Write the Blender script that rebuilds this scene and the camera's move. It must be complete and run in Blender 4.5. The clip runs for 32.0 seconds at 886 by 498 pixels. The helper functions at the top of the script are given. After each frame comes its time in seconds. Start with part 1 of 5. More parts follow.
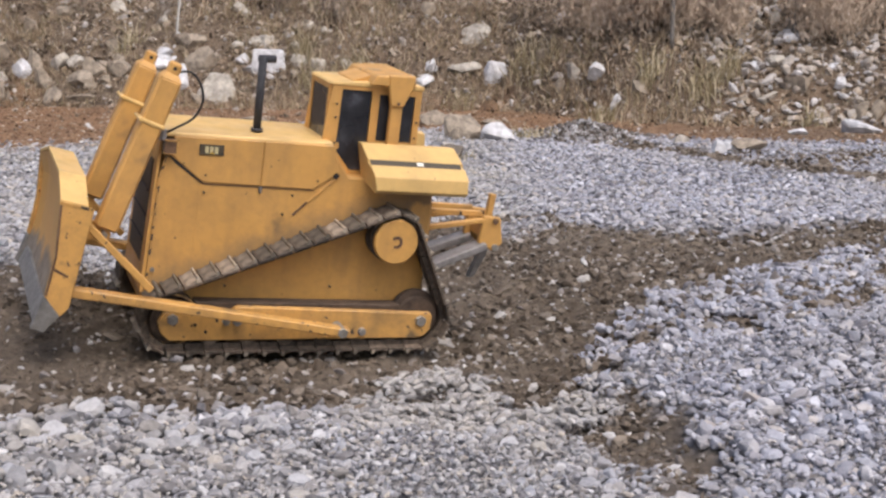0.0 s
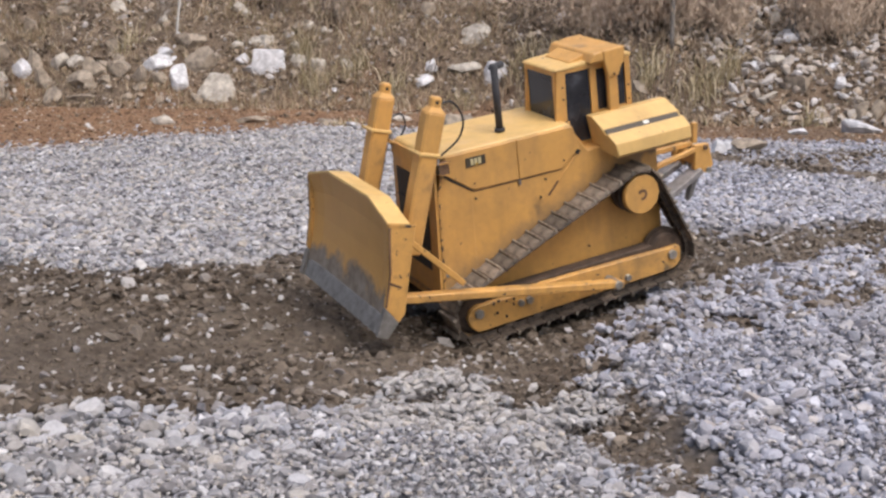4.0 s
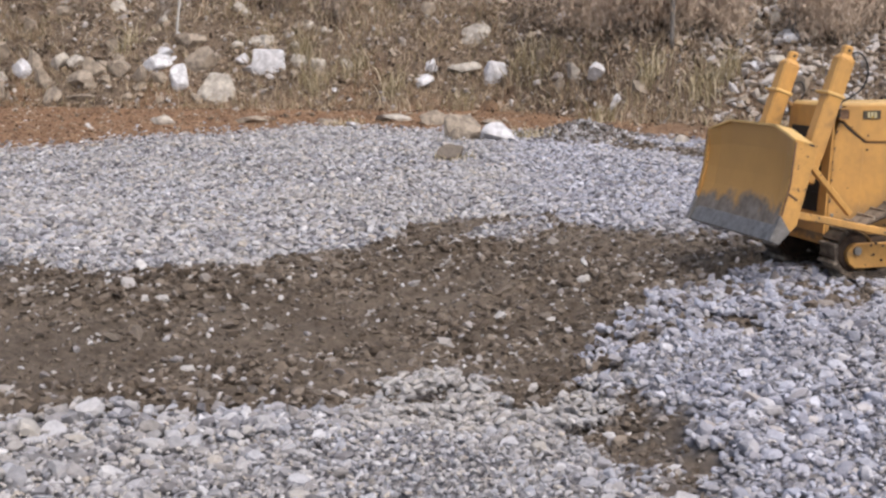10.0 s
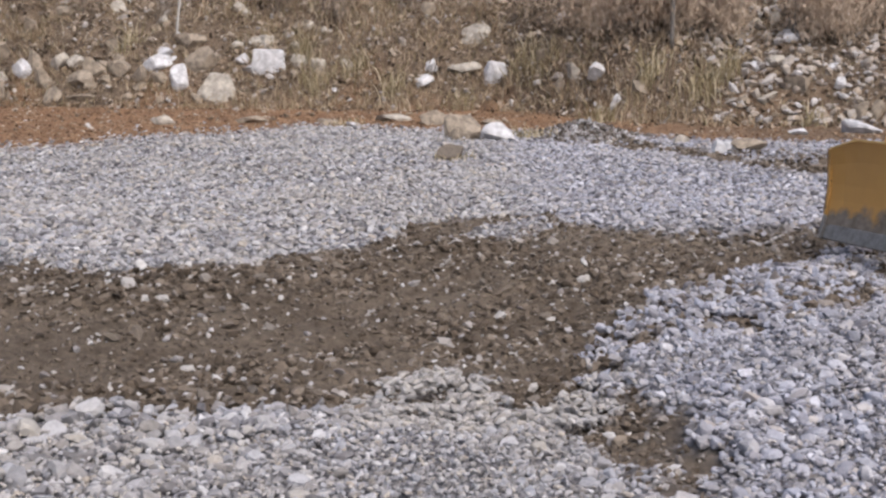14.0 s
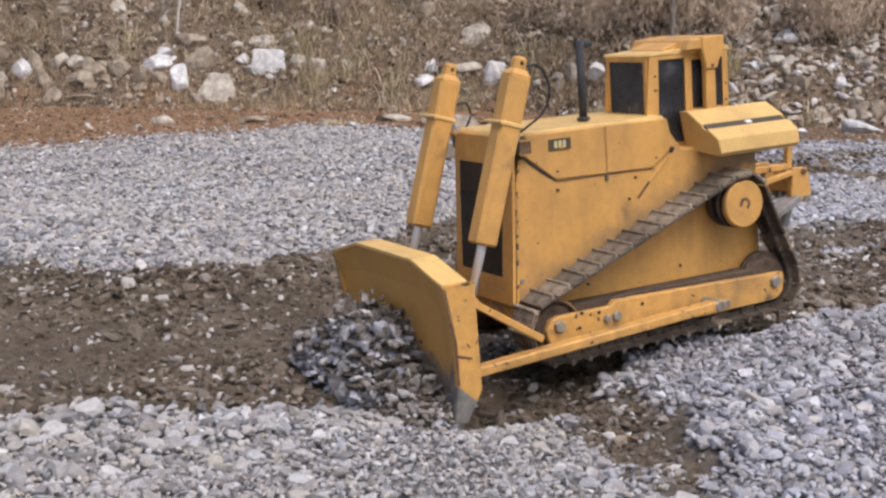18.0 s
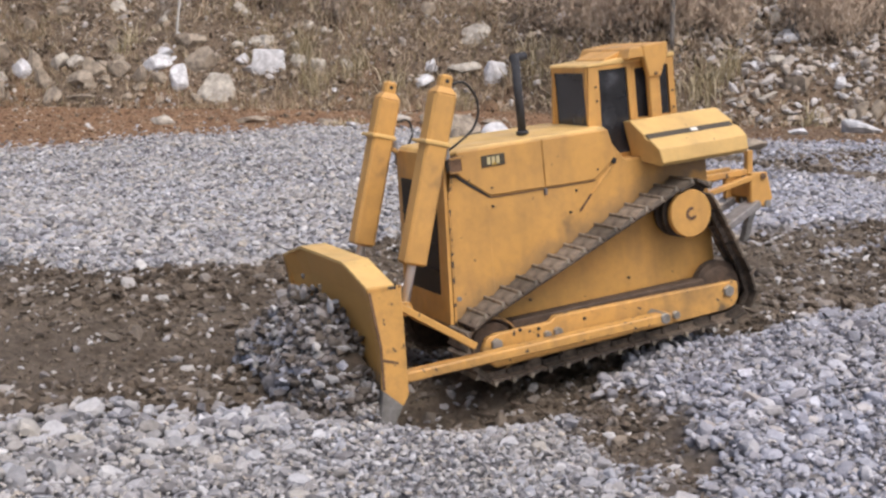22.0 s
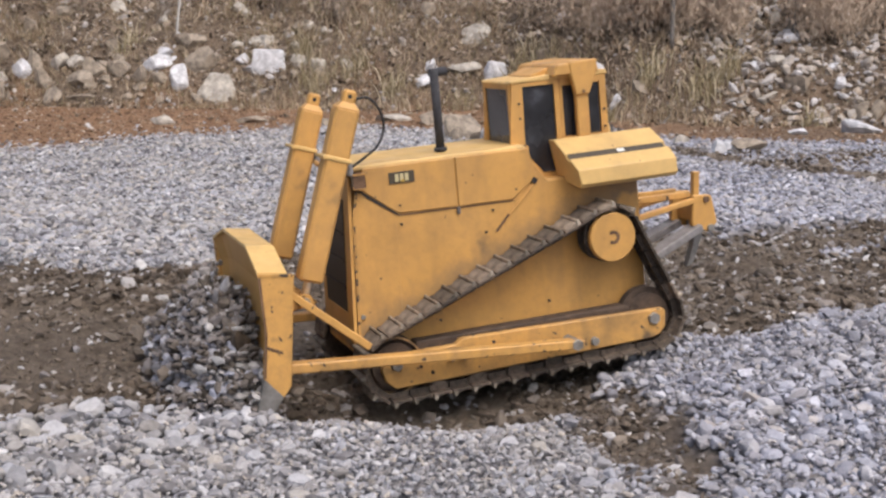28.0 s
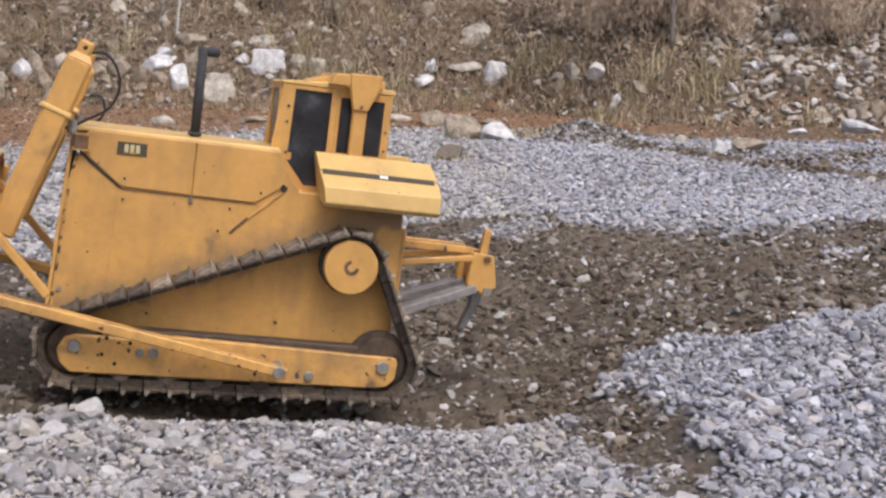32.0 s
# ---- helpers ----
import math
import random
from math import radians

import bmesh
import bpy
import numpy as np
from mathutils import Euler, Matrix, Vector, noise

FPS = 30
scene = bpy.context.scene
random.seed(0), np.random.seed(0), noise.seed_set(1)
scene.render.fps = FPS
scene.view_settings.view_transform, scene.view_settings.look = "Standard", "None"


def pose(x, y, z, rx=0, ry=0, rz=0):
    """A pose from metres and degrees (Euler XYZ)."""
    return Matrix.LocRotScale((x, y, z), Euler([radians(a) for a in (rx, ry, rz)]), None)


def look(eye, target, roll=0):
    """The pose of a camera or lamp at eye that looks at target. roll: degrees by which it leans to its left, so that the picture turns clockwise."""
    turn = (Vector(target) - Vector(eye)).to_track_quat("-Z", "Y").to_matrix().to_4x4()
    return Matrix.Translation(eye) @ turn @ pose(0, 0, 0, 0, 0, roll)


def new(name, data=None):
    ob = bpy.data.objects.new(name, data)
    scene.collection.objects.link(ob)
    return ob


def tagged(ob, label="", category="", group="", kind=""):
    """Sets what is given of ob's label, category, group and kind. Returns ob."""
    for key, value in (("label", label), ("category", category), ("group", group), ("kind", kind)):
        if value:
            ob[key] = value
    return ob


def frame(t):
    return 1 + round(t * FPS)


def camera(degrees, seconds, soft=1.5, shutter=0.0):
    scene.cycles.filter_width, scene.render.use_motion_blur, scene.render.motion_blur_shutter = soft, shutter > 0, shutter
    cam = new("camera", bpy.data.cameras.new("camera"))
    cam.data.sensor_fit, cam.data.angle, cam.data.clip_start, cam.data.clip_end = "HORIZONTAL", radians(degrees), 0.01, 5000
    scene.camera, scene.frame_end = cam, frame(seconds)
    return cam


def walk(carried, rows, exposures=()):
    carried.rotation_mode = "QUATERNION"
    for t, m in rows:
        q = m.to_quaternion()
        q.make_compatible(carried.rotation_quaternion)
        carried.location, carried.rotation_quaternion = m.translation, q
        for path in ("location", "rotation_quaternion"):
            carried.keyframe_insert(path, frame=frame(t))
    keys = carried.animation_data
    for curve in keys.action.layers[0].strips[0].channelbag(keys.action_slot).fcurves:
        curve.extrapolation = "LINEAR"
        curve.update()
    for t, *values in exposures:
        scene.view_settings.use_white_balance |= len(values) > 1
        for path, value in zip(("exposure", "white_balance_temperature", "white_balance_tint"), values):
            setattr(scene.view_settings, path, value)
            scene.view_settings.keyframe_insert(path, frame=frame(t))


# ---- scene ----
# The camera stands still, low over the gravel.
cam = camera(37.6, 32.0, soft=2.55)
STAND = pose(0.0, 0.0, 0.60, 80.0, 0.0, 0.0)
walk(cam, [(0.0, STAND), (32.0, STAND)], exposures=[(0.0, 0.20, 6330, 10.5), (10.5, 0.20, 6330, 10.5), (12.0, 0.11, 6330, 10.5), (17.0, 0.12, 6330, 10.5), (19.0, 0.17, 6330, 10.5), (32.0, 0.15, 6330, 10.5)])

# ---- world and light: bright overcast sky, a veiled sun high behind the camera ----
world = bpy.data.worlds.new("sky")
scene.world = world
world.use_nodes = True
wn = world.node_tree.nodes
sky = wn.new("ShaderNodeTexSky")
sky.sky_type, sky.sun_disc = "NISHITA", False
sky.sun_elevation, sky.sun_rotation = radians(59), radians(150)
sky.air_density, sky.dust_density, sky.ozone_density = 1.0, 6.0, 1.0
wn["Background"].inputs["Strength"].default_value = 0.15
world.node_tree.links.new(sky.outputs[0], wn["Background"].inputs["Color"])
sun = new("sun", bpy.data.lights.new("sun", "SUN"))
sun.data.energy, sun.data.angle, sun.data.color = 1.3, radians(40), (1.0, 0.98, 0.96)
sun.matrix_world = look((2.6, -4.4, 8.6), (0, 0, 0))


# ---- materials ----
def rgb(c):
    return (c[0], c[1], c[2], 1.0)


def material(name, rough=0.6, metal=0.0, spec=0.5):
    m = bpy.data.materials.new(name)
    m.use_nodes = True
    b = m.node_tree.nodes["Principled BSDF"]
    b.inputs["Roughness"].default_value, b.inputs["Metallic"].default_value = rough, metal
    b.inputs["Specular IOR Level"].default_value = spec
    return m, m.node_tree.nodes, m.node_tree.links, b


def noise_node(n, l, scale, detail=4.0, rough=0.6, coord="Object"):
    tc = n.new("ShaderNodeTexCoord")
    t = n.new("ShaderNodeTexNoise")
    t.inputs["Scale"].default_value, t.inputs["Detail"].default_value, t.inputs["Roughness"].default_value = scale, detail, rough
    l.new(tc.outputs[coord], t.inputs["Vector"])
    return t.outputs["Fac"]


def ramp(n, l, fac, stops, interp="LINEAR"):
    r = n.new("ShaderNodeValToRGB")
    r.color_ramp.interpolation = interp
    e = r.color_ramp.elements
    while len(e) < len(stops):
        e.new(0.5)
    for i, (p, c) in enumerate(stops):
        e[i].position = p
        e[i].color = rgb(c) if not isinstance(c, float) else (c, c, c, 1)
    l.new(fac, r.inputs["Fac"])
    return r.outputs["Color"]


def mix(n, l, fac, a, b, mode="MIX"):
    m = n.new("ShaderNodeMix")
    m.data_type, m.blend_type = "RGBA", mode
    for s, v in ((m.inputs[0], fac), (m.inputs[6], a), (m.inputs[7], b)):
        if isinstance(v, (int, float)):
            s.default_value = v
        elif isinstance(v, tuple):
            s.default_value = rgb(v)
        else:
            l.new(v, s)
    return m.outputs[2]


def bump(n, l, bsdf, height, strength=0.3, dist=0.005):
    b = n.new("ShaderNodeBump")
    b.inputs["Strength"].default_value, b.inputs["Distance"].default_value = strength, dist
    l.new(height, b.inputs["Height"])
    l.new(b.outputs[0], bsdf.inputs["Normal"])


def painted(name, base, dirt=(0.10, 0.075, 0.05), amount=0.4, rough=0.42, chips=0.735, flung=False):
    """Hand-sprayed enamel with dust, scuffs and small chips."""
    m, n, l, b = material(name, rough)
    big = ramp(n, l, noise_node(n, l, 9, 5), [(0.48, 0.0), (0.78, 1.0)])
    fine = ramp(n, l, noise_node(n, l, 60, 6, 0.7), [(0.45, 0.0), (0.8, 1.0)])
    tone = ramp(n, l, noise_node(n, l, 4, 3), [(0.3, tuple(v * 0.88 for v in base)), (0.7, tuple(min(1, v * 1.06) for v in base))])
    dusty = mix(n, l, big, tone, mix(n, l, amount, tone, dirt))
    dusty = mix(n, l, fine, dusty, mix(n, l, amount * 0.5, dusty, dirt))
    # grime wiped and run downwards in streaks
    tcs = n.new("ShaderNodeTexCoord")
    mp = n.new("ShaderNodeMapping")
    mp.inputs["Scale"].default_value = (34, 34, 5)
    l.new(tcs.outputs["Object"], mp.inputs["Vector"])
    st = n.new("ShaderNodeTexNoise")
    st.inputs["Scale"].default_value, st.inputs["Detail"].default_value = 1.0, 5.0
    l.new(mp.outputs[0], st.inputs["Vector"])
    run_ = ramp(n, l, st.outputs["Fac"], [(0.5, 0.0), (0.8, 1.0)])
    dusty = mix(n, l, run_, dusty, mix(n, l, amount * 0.55, dusty, dirt))
    smudge = ramp(n, l, noise_node(n, l, 17, 3, 0.5), [(0.66, 0.0), (0.76, 1.0)])
    dusty = mix(n, l, smudge, dusty, mix(n, l, min(1.0, amount * 1.1), dusty, dirt))
    chip = ramp(n, l, noise_node(n, l, 70, 2, 0.5), [(chips, 0.0), (chips + 0.03, 1.0)])
    if flung:
        # mud thrown off the track's upper run, caked along it and thinning upwards
        dot = n.new("ShaderNodeVectorMath")
        dot.operation = "DOT_PRODUCT"
        dot.inputs[1].default_value = (0.365, 0.0, 0.931)
        l.new(tcs.outputs["Object"], dot.inputs[0])
        band = n.new("ShaderNodeMath")
        band.operation = "MULTIPLY_ADD"
        band.inputs[1].default_value, band.inputs[2].default_value = 13.0, -3.30
        l.new(dot.outputs["Value"], band.inputs[0])
        rag = n.new("ShaderNodeMath")
        rag.operation = "MULTIPLY_ADD"
        rag.inputs[1].default_value = 0.95
        l.new(noise_node(n, l, 26, 6, 0.7), rag.inputs[0])
        l.new(band.outputs[0], rag.inputs[2])
        caked = ramp(n, l, rag.outputs[0], [(0.12, 0.0), (0.30, 0.80), (0.52, 0.62), (0.95, 0.0)])
        dusty = mix(n, l, caked, dusty, (0.19, 0.135, 0.085))
    l.new(mix(n, l, chip, dusty, (0.07, 0.05, 0.035)), b.inputs["Base Color"])
    l.new(ramp(n, l, noise_node(n, l, 14, 4), [(0.3, rough - 0.08), (0.8, rough + 0.3)]), b.inputs["Roughness"])
    bump(n, l, b, noise_node(n, l, 30, 3), 0.12, 0.003)
    return m


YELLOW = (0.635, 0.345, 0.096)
paint = painted("yellow_paint", YELLOW)
paint_hull = painted("yellow_hull_paint", YELLOW, amount=0.45, chips=0.715, flung=True)
paint_dirty = painted("yellow_paint_dusty", YELLOW, amount=0.7, chips=0.66)
paint_worn = painted("yellow_paint_worn", YELLOW, dirt=(0.12, 0.07, 0.04), amount=0.8, chips=0.54)
# the same yellow made paler for upper parts: light from above put into the colour
paint_toplit = painted("yellow_paint_toplit", (0.72, 0.47, 0.17), amount=0.3)
black_paint = painted("black_paint", (0.018, 0.017, 0.017), dirt=(0.08, 0.065, 0.05), amount=0.3, rough=0.45, chips=0.9)


def steel_mat(name, lo, hi, rough, metal, scale=40, vary=False):
    m, n, l, b = material(name, rough, metal)
    c = ramp(n, l, noise_node(n, l, scale, 6, 0.7), [(0.3, lo), (0.7, hi)])
    if vary:
        info = n.new("ShaderNodeObjectInfo")
        c = mix(n, l, 1.0, c, ramp(n, l, info.outputs["Random"], [(0.0, 0.45), (0.4, 0.8), (0.8, 1.0), (1.0, 1.5)]), "MULTIPLY")
    l.new(c, b.inputs["Base Color"])
    bump(n, l, b, noise_node(n, l, scale * 3, 3), 0.25, 0.002)
    return m


track_steel = steel_mat("muddy_track_steel", (0.035, 0.026, 0.020), (0.21, 0.16, 0.118), 0.75, 0.10, 70, True)
grouser_steel = steel_mat("worn_grouser_steel", (0.09, 0.07, 0.052), (0.44, 0.38, 0.30), 0.6, 0.2, 45, True)
idler_mud = steel_mat("idler_mud", (0.030, 0.020, 0.015), (0.12, 0.082, 0.057), 0.8, 0.1, 45)
track_mud = steel_mat("packed_mud", (0.055, 0.042, 0.031), (0.30, 0.245, 0.19), 0.9, 0.0, 40, True)
muddy_steel = steel_mat("muddy_steel", (0.10, 0.08, 0.065), (0.26, 0.225, 0.20), 0.65, 0.3)
bare_steel = steel_mat("bare_steel", (0.17, 0.155, 0.15), (0.36, 0.34, 0.335), 0.6, 0.2)
worn_steel = steel_mat("worn_steel", (0.16, 0.15, 0.14), (0.36, 0.34, 0.32), 0.5, 0.55)
rim_rust = steel_mat("rim_rust", (0.10, 0.06, 0.03), (0.42, 0.26, 0.11), 0.7, 0.1, 50)
rusty = steel_mat("rusty_steel", (0.09, 0.05, 0.03), (0.25, 0.15, 0.09), 0.75, 0.3)
bolt_steel = steel_mat("bolt_steel", (0.20, 0.18, 0.155), (0.42, 0.40, 0.37), 0.5, 0.5)
chrome, n_, l_, b_ = material("chrome", 0.3, 0.55)
b_.inputs["Base Color"].default_value = (0.85, 0.86, 0.88, 1)
sooty = steel_mat("sooty_pipe", (0.022, 0.022, 0.025), (0.055, 0.054, 0.060), 0.85, 0.0, 60)
rubber, n_, l_, b_ = material("hose_rubber", 0.6)
b_.inputs["Base Color"].default_value = (0.015, 0.015, 0.016, 1)
dark_glass, n_, l_, b_ = material("dark_window", 0.12)
# bluish paler blotches in the colour stand in for reflections on the panes
l_.new(ramp(n_, l_, noise_node(n_, l_, 22, 5), [(0.35, (0.010, 0.010, 0.012)), (0.62, (0.03, 0.031, 0.036)), (0.8, (0.09, 0.095, 0.11))]), b_.inputs["Base Color"])
l_.new(ramp(n_, l_, noise_node(n_, l_, 18, 4), [(0.35, 0.08), (0.8, 0.4)]), b_.inputs["Roughness"])
mesh_dark = steel_mat("grille_mesh", (0.006, 0.006, 0.007), (0.022, 0.022, 0.024), 0.5, 0.2, 120)
lens, n_, l_, b_ = material("lamp_lens", 0.15)
b_.inputs["Base Color"].default_value = (0.06, 0.06, 0.06, 1)
cream_mark, n_, l_, b_ = material("cream_mark", 0.5)
b_.inputs["Base Color"].default_value = (0.52, 0.45, 0.25, 1)
white_mark, n_, l_, b_ = material("white_mark", 0.5)
b_.inputs["Base Color"].default_value = (0.75, 0.73, 0.66, 1)
badge_dark, n_, l_, b_ = material("badge_black", 0.4)
b_.inputs["Base Color"].default_value = (0.07, 0.055, 0.035, 1)
badge_gold, n_, l_, b_ = material("badge_gold", 0.4)
b_.inputs["Base Color"].default_value = (0.45, 0.28, 0.05, 1)


def island_mat(name, stops, rough=0.85, scale=90.0, spread=0.35, dust=None, cool=None):
    """Stone: a colour for each stone, mottled, with a fine grain and, in places, dried dust."""
    m, n, l, b = material(name, rough, spec=0.25)
    geo = n.new("ShaderNodeNewGeometry")
    base = ramp(n, l, geo.outputs["Random Per Island"], stops)
    grain = ramp(n, l, noise_node(n, l, scale, 5, 0.7), [(0.25, 1 - spread), (0.75, 1 + spread * 0.4)])
    if dust:
        patch = ramp(n, l, noise_node(n, l, 1.6, 5, 0.65), [(0.42, 0.0), (0.66, 1.0)])
        base = mix(n, l, patch, base, mix(n, l, 0.36, base, dust))
    if cool:
        # bluer stone from another load, tipped over the yard's right side
        cooled = mix(n, l, 1.0, base, (0.965, 0.985, 1.065), "MULTIPLY")
        tcz = n.new("ShaderNodeTexCoord")
        sepz = n.new("ShaderNodeSeparateXYZ")
        l.new(tcz.outputs["Object"], sepz.inputs[0])
        addz = n.new("ShaderNodeMath")
        addz.operation = "MULTIPLY_ADD"
        addz.inputs[1].default_value = 0.45
        l.new(noise_node(n, l, 5, 4), addz.inputs[0])
        l.new(sepz.outputs[0], addz.inputs[2])
        base = mix(n, l, ramp(n, l, addz.outputs[0], [(0.36, 0.0), (0.60, 1.0)]), base, cooled) if cool == "right" else cooled
    l.new(mix(n, l, 1.0, base, grain, "MULTIPLY"), b.inputs["Base Color"])
    bump(n, l, b, noise_node(n, l, scale * 1.6, 4), 0.5, 0.003)
    return m


GRAVEL = [(0.0, (0.13, 0.125, 0.13)), (0.08, (0.21, 0.20, 0.212)), (0.2, (0.325, 0.325, 0.35)), (0.30, (0.27, 0.25, 0.24)), (0.40, (0.39, 0.385, 0.415)), (0.50, (0.46, 0.425, 0.385)), (0.58, (0.37, 0.375, 0.41)), (0.68, (0.48, 0.475, 0.50)), (0.76, (0.35, 0.325, 0.31)), (0.84, (0.445, 0.435, 0.45)), (0.92, (0.63, 0.62, 0.63)), (0.96, (0.52, 0.475, 0.425)), (1.0, (0.43, 0.375, 0.32))]
gravel_mat = island_mat("crushed_limestone", GRAVEL, spread=0.35, dust=(0.43, 0.395, 0.345), cool="right")
gravel_blue = island_mat("crushed_blue_limestone", GRAVEL, spread=0.35, cool="all")
gravel_plain = island_mat("crushed_plain_limestone", GRAVEL, spread=0.35)
gravel_dusty = island_mat("crushed_dusty_limestone", [(p, tuple(0.62 * a + 0.38 * b for a, b in zip(c, (0.43, 0.395, 0.345)))) for p, c in GRAVEL], spread=0.35)
dirty_mat = island_mat("soiled_stone", [(0.0, (0.06, 0.045, 0.032)), (0.35, (0.13, 0.10, 0.074)), (0.75, (0.19, 0.162, 0.136)), (0.92, (0.27, 0.243, 0.22)), (1.0, (0.42, 0.395, 0.375))])
soil_crumb = island_mat("soil_crumb", [(0.0, (0.04, 0.030, 0.021)), (0.3, (0.098, 0.074, 0.053)), (0.68, (0.165, 0.13, 0.10)), (0.88, (0.235, 0.195, 0.158)), (0.93, (0.36, 0.33, 0.31)), (1.0, (0.52, 0.50, 0.48))], dust=(0.25, 0.205, 0.163))
soil_clod = island_mat("soil_clod", [(0.0, (0.06, 0.046, 0.034)), (1.0, (0.14, 0.11, 0.084))], scale=45, spread=0.6)
stray_mat = island_mat("stray_stone", [(0.0, (0.14, 0.115, 0.09)), (0.35, (0.24, 0.21, 0.19)), (0.7, (0.38, 0.36, 0.36)), (1.0, (0.60, 0.58, 0.57))])
heap_mat = island_mat("heaped_stone", [(0.0, (0.06, 0.048, 0.038)), (0.35, (0.14, 0.118, 0.10)), (0.6, (0.23, 0.205, 0.195)), (0.85, (0.35, 0.335, 0.335)), (1.0, (0.55, 0.54, 0.54))])
white_rock = island_mat("white_rock", [(0.0, (0.58, 0.57, 0.58)), (1.0, (0.74, 0.73, 0.75))], scale=18, spread=0.6)
pale_rock = island_mat("pale_rock", [(0.0, (0.43, 0.38, 0.31)), (0.5, (0.51, 0.455, 0.385)), (1.0, (0.55, 0.52, 0.475))], scale=16, spread=0.75)
tan_rock = island_mat("tan_rock", [(0.0, (0.26, 0.205, 0.15)), (0.5, (0.35, 0.285, 0.215)), (1.0, (0.44, 0.385, 0.33))], scale=20, spread=0.75)
rubble_mat = island_mat("bank_rubble", [(0.0, (0.16, 0.12, 0.085)), (0.4, (0.34, 0.27, 0.20)), (0.7, (0.46, 0.38, 0.30)), (0.85, (0.44, 0.40, 0.37)), (1.0, (0.60, 0.57, 0.55))], scale=30, spread=0.5)


def blades_mat(name, stops):
    m, n, l, b = material(name, 0.8, spec=0.2)
    geo = n.new("ShaderNodeNewGeometry")
    l.new(ramp(n, l, geo.outputs["Random Per Island"], stops), b.inputs["Base Color"])
    return m


dry_grass = blades_mat("dry_grass", [(0.0, (0.16, 0.112, 0.078)), (0.25, (0.33, 0.242, 0.165)), (0.5, (0.46, 0.365, 0.25)), (0.65, (0.25, 0.225, 0.12)), (0.8, (0.40, 0.285, 0.19)), (1.0, (0.66, 0.57, 0.43))])
twig_mat = blades_mat("dead_twigs", [(0.0, (0.14, 0.11, 0.085)), (0.5, (0.23, 0.185, 0.15)), (1.0, (0.36, 0.32, 0.27))])

# Ground: gravel, churned soil, clay and the littered bank, laid out by three masks.
ground_mat, n_, l_, b_ = material("ground", 0.95, spec=0.15)
at = n_.new("ShaderNodeAttribute")
at.attribute_name = "zones"
sep = n_.new("ShaderNodeSeparateColor")
l_.new(at.outputs["Color"], sep.inputs[0])
vor = n_.new("ShaderNodeTexVoronoi")
vor.inputs["Scale"].default_value = 55
tc_ = n_.new("ShaderNodeTexCoord")
l_.new(tc_.outputs["Object"], vor.inputs["Vector"])
sepv = n_.new("ShaderNodeSeparateColor")
l_.new(vor.outputs["Color"], sepv.inputs[0])
grav = ramp(n_, l_, sepv.outputs[0], [(0.0, (0.10, 0.096, 0.10)), (0.4, (0.24, 0.23, 0.24)), (0.8, (0.35, 0.335, 0.35)), (1.0, (0.44, 0.41, 0.39))])
soilc = ramp(n_, l_, noise_node(n_, l_, 35, 8, 0.75), [(0.28, (0.045, 0.034, 0.025)), (0.5, (0.125, 0.097, 0.072)), (0.72, (0.225, 0.182, 0.143))])
clayc = ramp(n_, l_, noise_node(n_, l_, 10, 9, 0.78), [(0.28, (0.105, 0.06, 0.035)), (0.5, (0.25, 0.145, 0.083)), (0.74, (0.39, 0.28, 0.185))])
bankc = ramp(n_, l_, noise_node(n_, l_, 14, 10, 0.8), [(0.3, (0.045, 0.034, 0.025)), (0.46, (0.115, 0.085, 0.061)), (0.6, (0.23, 0.175, 0.127)), (0.76, (0.38, 0.315, 0.25))])
soilc = mix(n_, l_, ramp(n_, l_, noise_node(n_, l_, 1.6, 5, 0.65), [(0.42, 0.0), (0.66, 1.0)]), soilc, mix(n_, l_, 0.5, soilc, (0.25, 0.205, 0.163)))
c_ = mix(n_, l_, sep.outputs[0], grav, soilc)
c_ = mix(n_, l_, sep.outputs[1], c_, clayc)
c_ = mix(n_, l_, sep.outputs[2], c_, bankc)
l_.new(c_, b_.inputs["Base Color"])
bump(n_, l_, b_, noise_node(n_, l_, 60, 8, 0.75), 0.8, 0.02)


# ---- the lie of the land ----
def ramp01(v, a, b):
    t = np.clip((v - a) / (b - a), 0, 1)
    return t * t * (3 - 2 * t)


def wob(x, y, s, k=0.0):
    return (np.sin(x * s + 1.3 + k) * np.cos(y * s * 0.83 - 0.7 + k) + np.sin(x * s * 2.3 - y * s * 1.7 + k * 2) * 0.5) / 1.5


STRIP_FAR_X = (-6, -1.00, -0.85, -0.73, -0.66, -0.54, -0.43, -0.38, -0.30, -0.22, -0.15, -0.08, 0.00, 0.11, 0.20, 0.32, 0.43, 0.52, 0.67, 0.83, 0.98, 1.09, 1.29, 6)
STRIP_FAR_Y = (3.0, 2.86, 2.84, 2.86, 2.93, 3.07, 3.19, 3.33, 3.44, 3.47, 3.66, 3.84, 3.93, 3.92, 3.94, 3.91, 3.72, 3.58, 3.50, 3.47, 3.64, 3.70, 3.80, 5)
STRIP_NEAR_X = (-6, -0.64, -0.60, -0.54, -0.46, -0.37, -0.29, -0.20, -0.13, -0.07, -0.02, 0.03, 0.06, 0.09, 0.14, 0.20, 0.25, 0.29, 0.32, 0.40, 0.52, 0.63, 0.91, 1.25, 6)
STRIP_NEAR_Y = (1.4, 1.72, 1.80, 1.87, 1.93, 1.98, 2.02, 2.06, 2.13, 2.25, 2.33, 2.32, 2.27, 2.18, 2.13, 2.17, 2.16, 2.28, 2.51, 2.67, 2.80, 2.88, 3.22, 3.60, 4.4)


